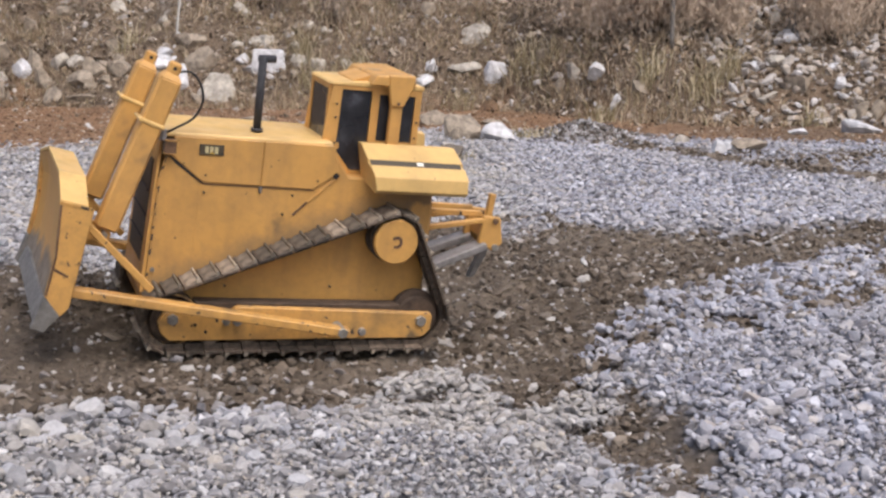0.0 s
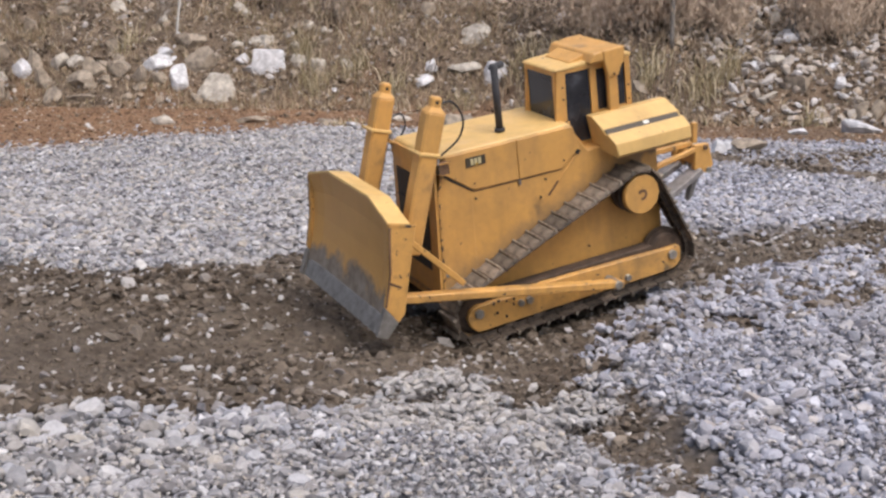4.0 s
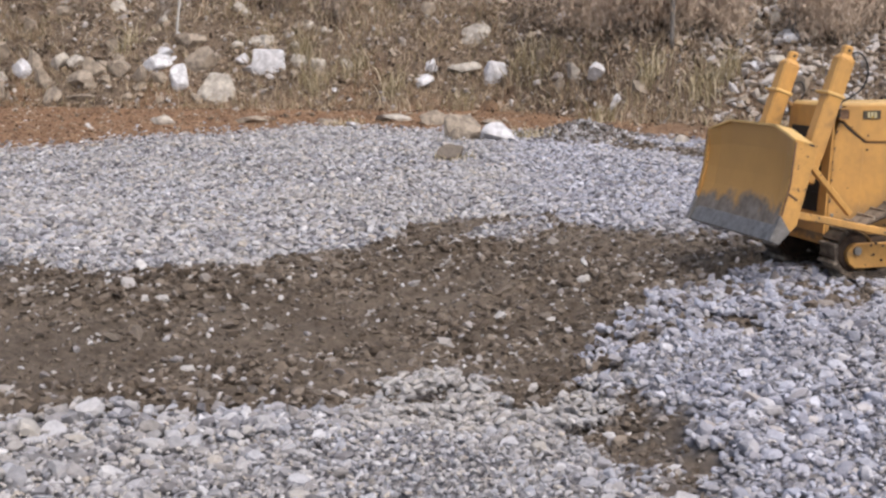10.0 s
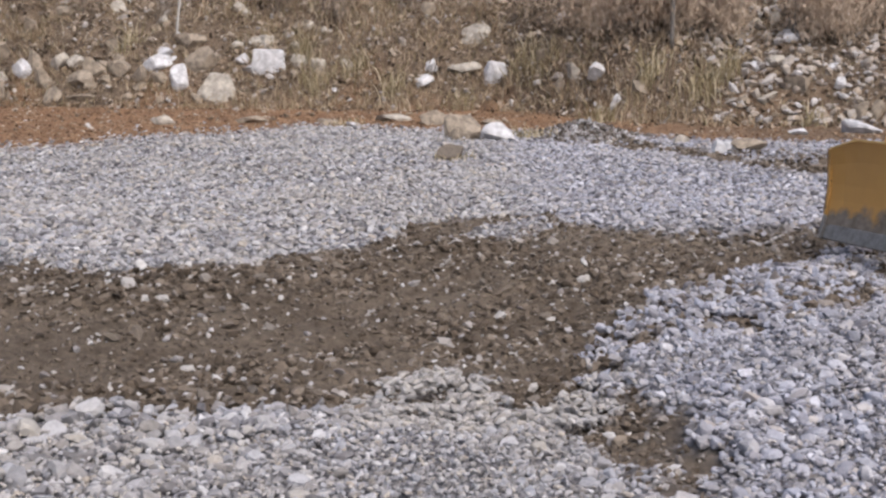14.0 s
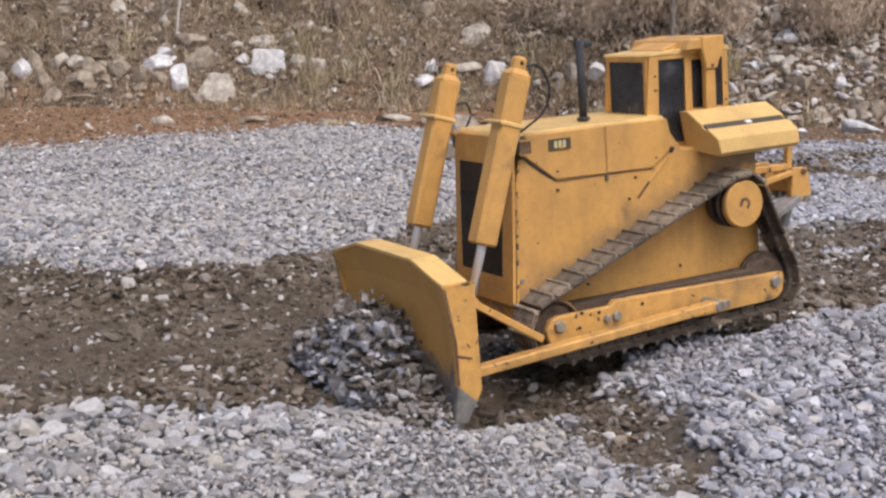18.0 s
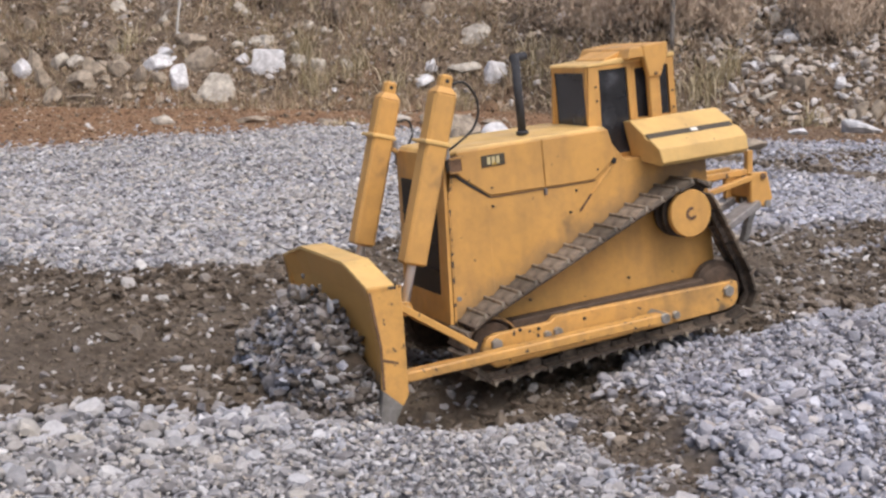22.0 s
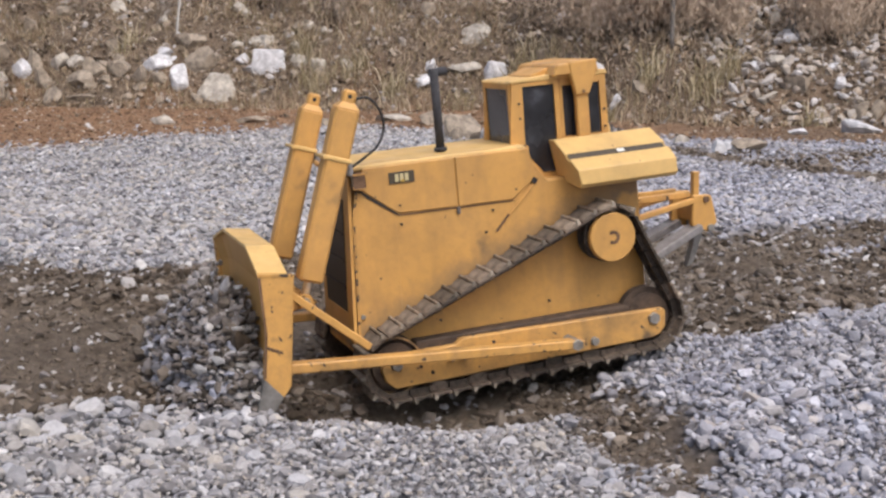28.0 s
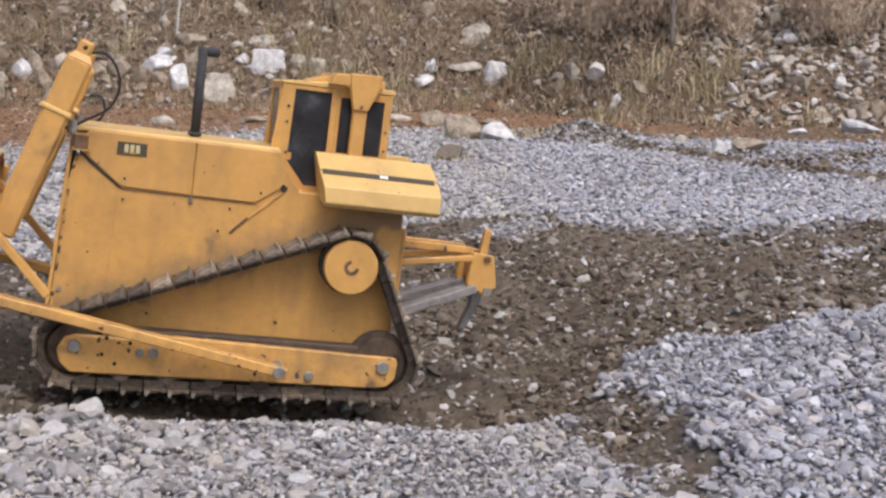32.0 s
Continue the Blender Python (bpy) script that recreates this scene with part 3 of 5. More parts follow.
def window_hole(profile, y0, y1, hole):
    """A plate with a hole: a ring of quads between two outlines of equal count."""
    bm = bmesh.new()
    n = len(profile)
    ring = [[bm.verts.new((p[0], y, p[1])) for p in pr] for y in (y0, y1) for pr in (profile, hole)]
    o0, h0, o1, h1 = ring
    for i in range(n):
        j = (i + 1) % n
        bm.faces.new((o0[i], o0[j], h0[j], h0[i]))
        bm.faces.new((o1[i], h1[i], h1[j], o1[j]))
        bm.faces.new((o0[i], o1[i], o1[j], o0[j]))
        bm.faces.new((h0[i], h0[j], h1[j], h1[i]))
    bmesh.ops.recalc_face_normals(bm, faces=bm.faces)
    return bm


# ---- the model bulldozer: x ahead, y to its left, z up from under its tracks ----
UP = 0.215          # the drive hub's height over the ground
PIVOT = (0.099, -0.163 + UP)     # push arm pin
TRUNNION = (0.458, 0.124, 0.187 + UP)
SPREAD = {1: 0.124, -1: 0.110}
ROD_EYE = (0.448, 0.066)         # where the lift rod meets the blade, from the pin
DRIVE, FRONT, REAR = (0.0, UP, 0.049), (0.400, -0.160 + UP, 0.053), (-0.066, -0.150 + UP, 0.053)

dozer = tagged(new("model_bulldozer"), "yellow scale-model crawler bulldozer with raised-sprocket tracks on gravel", "bulldozer")
dozer.empty_display_size = 0.1


def belt(s):
    """A point and direction on the track's loop, s metres along it, over the top towards the front."""
    segs = BELT
    s %= BELT_LEN
    for kind, length, data in segs:
        if s <= length:
            if kind == "line":
                (x0, z0), (x1, z1) = data
                u = s / length
                return x0 + (x1 - x0) * u, z0 + (z1 - z0) * u, math.atan2(z1 - z0, x1 - x0)
            cx, cz, r, a0 = data
            a = a0 - s / r
            return cx + r * math.cos(a), cz + r * math.sin(a), a - math.pi / 2
        s -= length
    return belt(0)


def make_belt():
    """Clockwise round the three wheels: over the drive to the front idler, along the ground, up from the rear idler."""
    wheels = [DRIVE, FRONT, REAR]
    tang = []
    for i in range(3):
        (ax, az, ar), (bx, bz, br) = wheels[i], wheels[(i + 1) % 3]
        d = math.hypot(bx - ax, bz - az)
        base = math.atan2(bz - az, bx - ax)
        off = math.acos((ar - br) / d)
        tang.append(base + off)
    segs = []
    for i in range(3):
        x, z, r = wheels[i]
        a_in, a_out = tang[i - 1], tang[i]
        sweep = (a_in - a_out) % (2 * math.pi)
        segs.append(("arc", sweep * r, (x, z, r, a_in)))
        x2, z2, r2 = wheels[(i + 1) % 3]
        p = (x + r * math.cos(a_out), z + r * math.sin(a_out))
        q = (x2 + r2 * math.cos(a_out), z2 + r2 * math.sin(a_out))
        segs.append(("line", math.dist(p, q), (p, q)))
    return segs


BELT = make_belt()
BELT_LEN = sum(s[1] for s in BELT)
SHOES = 40
PITCH = BELT_LEN / SHOES


def hull():
    side = [(0.447, -0.150 + UP), (0.432, 0.095 + UP), (0.405, 0.152 + UP), (0.12, 0.152 + UP), (0.085, 0.105 + UP), (-0.085, 0.105 + UP), (-0.088, -0.150 + UP)]
    part("hull", prism(side, -0.100, 0.100, 0.003), paint_hull, dozer)
    # hood plates, seated on the hull
    for s in (1, -1):
        y0, y1 = sorted((s * 0.0985, s * 0.1035))
        part("hood_side_panel", prism([(0.424, 0.135 + UP), (0.41, 0.1635 + UP), (0.2508, 0.163 + UP), (0.2508, 0.0805 + UP), (0.356, 0.083 + UP)], y0, y1), paint, dozer)
        part("hood_side_panel", prism([(0.2498, 0.163 + UP), (0.118, 0.1625 + UP), (0.106, 0.112 + UP), (0.152, 0.079 + UP), (0.2498, 0.0805 + UP)], y0, y1), paint, dozer)
        part("fender_seam", prism([(0.1625, 0.0560 + UP), (0.1595, 0.0535 + UP), (0.1845, 0.0275 + UP), (0.1875, 0.0300 + UP)], *sorted((s * 0.1005, s * 0.1022)), 0), rusty, dozer)
        part("notch", prism([(0.112, 0.113 + UP), (0.104, 0.108 + UP), (0.110, 0.100 + UP), (0.117, 0.106 + UP)], *sorted((s * 0.1005, s * 0.1040)), 0), black_paint, dozer)
    part("hood", prism([(0.433, 0.159 + UP), (0.426, 0.1685 + UP), (0.12, 0.1675 + UP), (0.12, 0.158 + UP)], -0.0985, 0.0985, 0.003), paint_toplit, dozer)
    part("hood_gap", prism([(0.428, 0.137 + UP), (0.405, 0.1135 + UP), (0.357, 0.0800 + UP), (0.3555, 0.0815 + UP)], 0.1005, 0.1019, 0), black_paint, dozer)
    part("hood_gap", prism([(0.357, 0.0806 + UP), (0.355, 0.0788 + UP), (0.150, 0.0762 + UP), (0.150, 0.0776 + UP)], 0.1005, 0.1016, 0), rusty, dozer)
    # radiator guard: frame, dark mesh set back, two rails
    f0, f1 = 0.4465, 0.452
    frame_bm = window_hole([(-0.1, -0.1235 + UP), (0.1, -0.1235 + UP), (0.1, 0.1605 + UP), (-0.1, 0.1605 + UP)], 0, 1, [(-0.078, -0.078 + UP), (0.066, -0.078 + UP), (0.066, 0.112 + UP), (-0.078, 0.112 + UP)])
    for v in frame_bm.verts:
        v.co = Vector((f0 + (f1 - f0) * v.co.y - 0.016 * max(0.0, (v.co.z - 0.10) / 0.265), v.co.x, v.co.z))
    part("radiator_frame", frame_bm, paint, dozer)
    part("radiator_grille", prism([(0.449, -0.079 + UP), (0.4405, 0.113 + UP), (0.437, 0.113 + UP), (0.444, -0.079 + UP)], -0.079, 0.067, 0), mesh_dark, dozer, "black mesh radiator grille")
    for z in (-0.035, 0.01, 0.055):
        part("grille_slat", block(0.4445 - (z + 0.08) * 0.03, 0.4515 - (z + 0.08) * 0.04, -0.077, 0.065, z - 0.0015 + UP, z + 0.0015 + UP, 0), mesh_dark, dozer)
    part("maker_plate", block(0.4355, 0.4375, 0.016, 0.034, 0.128 + UP, 0.134 + UP, 0), worn_steel, dozer, "small dull maker's plate")
    for s in (1, -1):
        part("front_side_plate", prism([(0.4455, -0.146 + UP), (0.4335, 0.085 + UP), (0.4245, 0.128 + UP), (0.360, 0.0765 + UP), (0.366, -0.146 + UP)], *sorted((s * 0.0995, s * 0.1012)), 0.0006), paint_hull, dozer)
    # bolts and scuffs of the side
    for s in (1, -1):
        part("fender_ridge", prism([(0.1065, 0.1065 + UP), (0.1035, 0.104 + UP), (0.158, 0.0535 + UP), (0.161, 0.0560 + UP)], *sorted((s * 0.0995, s * 0.1020)), 0.0006), paint, dozer)
        part("hood_clip", block(0.2475, 0.2535, *sorted((s * 0.1005, s * 0.1048)), 0.068 + UP, 0.080 + UP, 0.0008), muddy_steel, dozer)
        part("edge_wear", prism([(0.4462, -0.146 + UP), (0.4342, 0.085 + UP), (0.4252, 0.128 + UP), (0.4215, 0.1255 + UP), (0.4300, 0.084 + UP), (0.4418, -0.146 + UP)], *sorted((s * 0.1000, s * 0.1019)), 0), paint_worn, dozer, "scuffed rusty front edge")
        for x, z in ((0.433, -0.081), (0.352, 0.064), (0.352, 0.096), (0.205, 0.030), (0.19, 0.066), (0.145, 0.096), (0.30, -0.108), (0.10, -0.106)):
            part("bolt", rod((x, s * 0.0995, z + UP), (x, s * 0.1045, z + UP), 0.0042 if x > 0.43 else 0.0021, 8), bolt_steel if x > 0.43 else black_paint, dozer)
    # underside guard between the tracks
    part("belly_plate", prism([(0.44, -0.145 + UP), (0.40, -0.160 + UP), (-0.07, -0.160 + UP), (-0.085, -0.145 + UP)], -0.096, 0.096, 0.002), muddy_steel, dozer)


def badge(x, z, s):
    y0, y1 = sorted((s * 0.1037, s * 0.1052))
    plate = part("badge", block(x - 0.022, x + 0.022, y0, y1, z - 0.0095, z + 0.0095, 0), badge_dark, dozer, "black badge with pale letter shapes")
    y0, y1 = sorted((s * 0.1051, s * 0.1060))
    for k in range(3):
        part("badge_mark", block(x + 0.0085 - k * 0.0085 - 0.003, x + 0.0085 - k * 0.0085 + 0.003, y0, y1, z - 0.0062, z + 0.0062, 0), cream_mark, plate)
    part("badge_triangle", prism([(x + 0.004, z - 0.0075), (x - 0.006, z - 0.0075), (x - 0.001, z - 0.002)], *sorted((s * 0.1059, s * 0.1066)), 0), badge_gold, plate)


def head_lamp(s):
    x, z, y = 0.419, 0.145 + UP, 0.108 * s
    lamp = part("head_lamp", block(x - 0.012, x + 0.012, y - 0.008, y + 0.008, z - 0.013, z + 0.013, 0.002), rusty, dozer, "rust-brown boxed head lamp")
    part("lens", block(x + 0.011, x + 0.0135, y - 0.006, y + 0.006, z - 0.009, z + 0.009, 0.001), lens, lamp)
    part("lamp_guard", joined(block(x - 0.013, x - 0.010, y + 0.0085 * s - 0.001, y + 0.0085 * s + 0.001, z - 0.012, z + 0.012, 0), block(x - 0.013, x + 0.013, y + 0.0085 * s - 0.001, y + 0.0085 * s + 0.001, z + 0.010, z + 0.013, 0), block(x - 0.013, x + 0.013, y + 0.0085 * s - 0.001, y + 0.0085 * s + 0.001, z - 0.013, z - 0.011, 0), block(x + 0.011, x + 0.013, y + 0.0085 * s - 0.001, y + 0.0085 * s + 0.001, z - 0.012, z + 0.012, 0)), paint_worn, lamp)


def cab():
    z0, z1, zr = 0.152 + UP, 0.270 + UP, 0.2745 + UP
    hw = 0.066
    body = part("cab", block(-0.046, 0.126, -hw + 0.006, hw - 0.006, 0.105 + UP, z1 - 0.002, 0.001), black_paint, dozer, "yellow cab with dark windows")
    # side walls with their openings; the door pane reaches lower than the others
    for s in (1, -1):
        y0, y1 = sorted((s * (hw - 0.005), s * hw))
        door_o = [(0.133, 0.105 + UP), (0.1345, 0.160 + UP), (0.124, z1), (0.036, z1), (0.036, 0.105 + UP)]
        door_h = [(0.076, 0.112 + UP), (0.1075, 0.150 + UP), (0.1045, 0.263 + UP), (0.046, 0.263 + UP), (0.046, 0.112 + UP)]
        door = part("cab_door", window_hole(door_o, y0, y1, door_h), paint, body)
        part("door_pane", prism([(0.077, 0.113 + UP), (0.107, 0.150 + UP), (0.104, 0.262 + UP), (0.047, 0.262 + UP), (0.047, 0.113 + UP)], *sorted((s * (hw - 0.006), s * (hw - 0.0035))), 0), dark_glass, body)
        rear_o = [(0.0355, 0.15 + UP), (0.0355, z1 + 0.002), (-0.052, z1 + 0.002), (-0.052, 0.15 + UP)]
        rear_h = [(0.031, 0.170 + UP), (0.031, 0.258 + UP), (-0.040, 0.258 + UP), (-0.040, 0.170 + UP)]
        part("cab_wall", window_hole(rear_o, y0, y1, rear_h), paint, body)
        part("rear_side_pane", prism([(0.030, 0.171 + UP), (0.030, 0.257 + UP), (-0.039, 0.257 + UP), (-0.039, 0.171 + UP)], *sorted((s * (hw - 0.006), s * (hw - 0.0035))), 0), dark_glass, body)
        for x, z in ((0.113, 0.21), (0.113, 0.235), (0.11, 0.162), (-0.046, 0.21), (-0.046, 0.18)):
            part("bolt", rod((x, s * (hw - 0.001), z + UP), (x, s * (hw + 0.002), z + UP), 0.0022, 8), black_paint, body)
    # windscreen wall, raked a little; rear wall
    for (xa, xb), nm in (((0.124, 0.129), "windscreen"), ((-0.052, -0.047), "rear_window")):
        fr = window_hole([(-hw + 0.005, z0), (hw - 0.005, z0), (hw - 0.005, z1), (-hw + 0.005, z1)], 0, 1, [(-hw + 0.013, z0 + 0.014), (hw - 0.013, z0 + 0.014), (hw - 0.013, z1 - 0.009), (-hw + 0.013, z1 - 0.009)])
        for v in fr.verts:
            v.co = Vector((xa + (xb - xa) * v.co.y, v.co.x, v.co.z))
        part("cab_wall", fr, paint, body)
        part(nm, block(min(xa, xb) + 0.0005, max(xa, xb) - 0.002, -hw + 0.0135, hw - 0.0135, z0 + 0.0145, z1 - 0.0095, 0), dark_glass, body)
    part("cab_sill", block(0.10, 0.132, -hw + 0.002, hw - 0.002, z0 - 0.002, z0 + 0.010, 0.001), paint, body)
    part("roof", prism([(0.130, z1), (0.127, zr), (0.04, zr + 0.006), (-0.054, zr + 0.004), (-0.056, z1)], -hw - 0.002, hw + 0.002, 0.0015), paint_toplit, body)


def rollover_bar():
    """The guard frame over the cab: a beam, a flared head on each side and a post down to the fender."""
    beam = part("rollover_beam", prism([(0.056, 0.276 + UP), (0.046, 0.295 + UP), (-0.028, 0.299 + UP), (-0.032, 0.276 + UP)], -0.086, 0.086, 0.0025), paint, dozer)
    part("roof_step", prism([(0.084, 0.2775 + UP), (0.082, 0.2800 + UP), (0.050, 0.2905 + UP), (-0.04, 0.2905 + UP), (-0.04, 0.2775 + UP)], -0.050, 0.050, 0.0015), paint, beam)
    for s in (1, -1):
        y0, y1 = sorted((s * 0.074, s * 0.0885))
        part("post_head", prism([(0.024, 0.2975 + UP), (-0.029, 0.299 + UP), (-0.026, 0.276 + UP), (-0.010, 0.240 + UP), (0.014, 0.240 + UP), (0.022, 0.276 + UP)], y0, y1 + 0.0015 * s * 0, 0.002), paint, beam)
        part("post", block(-0.010, 0.013, *sorted((s * 0.071, s * 0.084)), 0.14 + UP, 0.243 + UP, 0.002), paint, beam)
        part("bolt", rod((0.001, s * 0.0878, 0.246 + UP), (0.001, s * 0.091, 0.246 + UP), 0.003, 8), rusty, beam)


def fender_tank(s):
    """Sloped tank over the track with a dark band along it."""
    pr = [(s * 0.070, 0.100 + UP), (s * 0.070, 0.168 + UP), (s * 0.092, 0.1695 + UP), (s * 0.1275, 0.1460 + UP), (s * 0.1270, 0.1420 + UP), (s * 0.1375, 0.1350 + UP), (s * 0.1405, 0.1395 + UP), (s * 0.166, 0.122 + UP), (s * 0.169, 0.097 + UP), (s * 0.16, 0.090 + UP)]
    bm = prism_x(pr, -0.128, 0.052, 0)
    for v in bm.verts:
        if v.co.x > 0:
            v.co.x += 0.014 * max(0.0, (v.co.z - UP - 0.095) / 0.075)
        elif v.co.z - UP > 0.15:
            v.co.x += 0.008
    tank = part("fender_tank", bevelled(bm, 0.0012), paint_toplit, dozer, "yellow fender tank with a dark stripe")
    d = Vector((0, s * 0.074, -0.049)).normalized()
    nrm = Vector((0, s * 0.049, 0.074)).normalized()
    for nm, u0, u1, x0, x1, h, mat in (("stripe", 0.0425, 0.0565, -0.121, 0.057, 0.0006, badge_dark), ("stripe_mark", 0.0455, 0.0535, -0.046, -0.033, 0.0018, white_mark)):
        bm = bmesh.new()
        o = Vector((0, s * 0.092, 0.169 + UP))
        vs = [bm.verts.new(o + d * u + nrm * hh + Vector((x, 0, 0))) for x in (x0, x1) for u in (u0, u1) for hh in (-0.0075, h)]
        for f in ((0, 1, 3, 2), (4, 5, 7, 6), (0, 1, 5, 4), (2, 3, 7, 6), (1, 3, 7, 5), (0, 2, 6, 4)):
            bm.faces.new([vs[i] for i in f])
        part(nm, bm, mat, tank)


def exhaust():
    x, y = 0.252, 0.040
    pipe = part("exhaust_pipe", joined(rod((x, y, 0.168 + UP), (x, y, 0.309 + UP), 0.0075, 16), rod((x + 0.006, y, 0.302 + UP), (x - 0.024, y - 0.010, 0.303 + UP), 0.0075, 16)), sooty, dozer, "dark matt upright exhaust pipe with a bent tip")
    part("pipe_collar", rod((x, y, 0.170 + UP), (x, y, 0.176 + UP), 0.011, 14), sooty, pipe)


def ripper():
    fr = part("ripper_frame", block(-0.098, -0.086, -0.075, 0.075, -0.085 + UP, 0.060 + UP, 0.002), paint_dirty, dozer, "yellow rear ripper linkage")
    for s in (1, -1):
        part("ripper_link", bar((-0.088, s * 0.046, 0.000 + UP), (-0.240, s * 0.040, 0.022 + UP), 0.010, 0.012), paint, fr)
        part("ripper_ram", bar((-0.09, s * 0.028, 0.032 + UP), (-0.225, s * 0.026, 0.030 + UP), 0.012, 0.010), paint_dirty, fr)
        part("ripper_bracket", prism([(-0.222, 0.030 + UP), (-0.260, 0.026 + UP), (-0.270, -0.026 + UP), (-0.250, -0.042 + UP), (-0.218, -0.026 + UP)], *sorted((s * 0.032, s * 0.046)), 0.002), paint, fr)
        part("lower_link", bar((-0.09, s * 0.050, -0.085 + UP), (-0.232, s * 0.038, -0.03 + UP), 0.014, 0.038), bare_steel, fr, "bare grey steel link plate")
        part("pin", rod((-0.248, s * 0.026, 0.020 + UP), (-0.248, s * 0.050, 0.020 + UP), 0.006, 10), rusty, fr)
        part("pin", rod((-0.254, s * 0.026, -0.034 + UP), (-0.254, s * 0.051, -0.034 + UP), 0.007, 10), bolt_steel, fr)
    part("ripper_beam", block(-0.262, -0.230, -0.033, 0.033, -0.022 + UP, 0.008 + UP, 0.003), paint, fr)
    part("ripper_post", bar((-0.250, -0.002, 0.0 + UP), (-0.256, -0.002, 0.066 + UP), 0.013, 0.013), paint, fr)
    part("shank", prism([(-0.238, 0.02 + UP), (-0.260, 0.02 + UP), (-0.258, -0.055 + UP), (-0.236, -0.105 + UP), (-0.222, -0.110 + UP), (-0.238, -0.065 + UP)], -0.008, 0.008, 0.0015), worn_steel, fr, "bare steel ripper shank")


def wheel(name, w, y0, y1, r_cap, s, hub_mat, label):
    """A wheel under the track: drum, rim flanges and cap, its origin on its axle."""
    r = w[2] - 0.004
    ya, yb = sorted((s * y0, s * y1))
    ob = part(name, joined(rod((0, ya, 0), (0, yb, 0), r * 0.78, 28), rod((0, ya + 0.012, 0), (0, ya + 0.018, 0), r, 28), rod((0, yb - 0.018, 0), (0, yb - 0.012, 0), r, 28)), track_steel if r_cap else idler_mud, dozer, label)
    ob.location = (w[0], 0, w[1])
    if name == "front_idler":
        ring = [[(rr * math.cos(k * math.pi / 16), rr * math.sin(k * math.pi / 16)) for k in range(32)] for rr in (r * 0.99, r * 0.92)]
        part("wheel_rim", window_hole(ring[0], s * (y1 - 0.006), s * (y1 + 0.003), ring[1]), rim_rust, ob, "rusty scuffed wheel rim")
        part("axle_cap", rod((0, s * (y1 - 0.002), 0), (0, s * (y1 + 0.008), 0), 0.014, 12), rusty, ob)
    if r_cap:
        cap = part("hub_cap", rod((0, s * (y1 - 0.004), 0), (0, s * (y1 + 0.010), 0), r_cap, 36, w=0.002), hub_mat, ob, "yellow round hub cap")
        part("hub_mark", joined(*[block(0.009 * math.cos(a) - 0.0028, 0.009 * math.cos(a) + 0.0028, *sorted((s * (y1 + 0.0095), s * (y1 + 0.0108))), 0.009 * math.sin(a) - 0.0028, 0.009 * math.sin(a) + 0.0028, 0) for a in (0.9, 1.4, 1.9, 2.4, 2.9, 3.4, 3.9, 4.4, 4.9)]), rusty, ob)
    return ob


def track_frame(s):
    ya, yb = sorted((s * 0.112, s * 0.158))
    # roller beam, square ahead and round behind
    pr = [(0.285, -0.130 + UP), (0.296, -0.139 + UP), (0.400, -0.139 + UP), (0.416, -0.144 + UP), (0.426, -0.162 + UP), (0.420, -0.182 + UP), (0.404, -0.196 + UP)]
    pr += [(-0.062, -0.188 + UP), (-0.078, -0.184 + UP), (-0.090, -0.172 + UP), (-0.092, -0.145 + UP), (-0.088, -0.138 + UP)]
    fr = part("roller_frame", prism(pr, *sorted((s * 0.146, s * 0.160)), 0.002), paint_dirty, dozer)
    part("roller_box", block(-0.03, 0.36, *sorted((s * 0.115, s * 0.146)), -0.186 + UP, -0.1265 + UP, 0.002), idler_mud, fr)
    for x in (0.33, 0.26, 0.19, 0.12, 0.05, -0.01):
        part("roller", rod((x, s * 0.112, -0.190 + UP), (x, s * 0.152, -0.190 + UP), 0.016, 16), track_steel, fr)
    for x, z, r in ((0.401, -0.155, 0.0105), (-0.068, -0.153, 0.011), (0.047, -0.175, 0.0075), (0.285, -0.157, 0.009), (0.305, -0.158, 0.007)):
        part("frame_bolt", rod((x, s * 0.159, z + UP), (x, s * 0.167, z + UP), r, 6 if r > 0.008 else 10, w=0.001), bolt_steel, fr)
    for x, z in ((0.355, -0.14), (0.34, -0.178), (0.36, -0.165), (0.23, -0.145), (0.13, -0.178), (0.32, -0.145)):
        part("frame_rivet", rod((x, s * 0.159, z + UP), (x, s * 0.1625, z + UP), 0.003, 8), black_paint, fr)


def shoe_mesh():
    """One track shoe: plate with turned-up edges, grouser bar and link lugs; x along the track, z outward."""
    w = 0.0345
    me = bpy.data.meshes.new("track_shoe")
    body = joined(block(-PITCH * 0.47, PITCH * 0.47, -w, w, 0.0, 0.004, 0.0006), block(PITCH * 0.30, PITCH * 0.46, -w, w, 0.0035, 0.0055, 0.0004), block(-PITCH * 0.46, PITCH * 0.46, -0.016, -0.009, -0.009, 0.0005, 0), block(-PITCH * 0.46, PITCH * 0.46, 0.009, 0.016, -0.009, 0.0005, 0))
    mud = prism([(-PITCH * 0.26, 0.003), (-PITCH * 0.26, 0.0088), (PITCH * 0.05, 0.0072), (PITCH * 0.40, 0.003)], -w * 0.93, w * 0.9, 0.0008)
    n, k = len(body.faces), len(mud.faces)
    bm = joined(body, mud, prism([(-PITCH * 0.46, 0.0035), (-PITCH * 0.41, 0.0122), (-PITCH * 0.30, 0.0122), (-PITCH * 0.20, 0.0035)], -w, w, 0.0008))
    bm.faces.ensure_lookup_table()
    for i, f in enumerate(bm.faces):
        f.material_index = 0 if i < n else 2 if i < n + k else 1
    bm.to_mesh(me)
    bm.free()
    me.materials.append(track_steel)
    me.materials.append(grouser_steel)
    me.materials.append(track_mud)
    return me


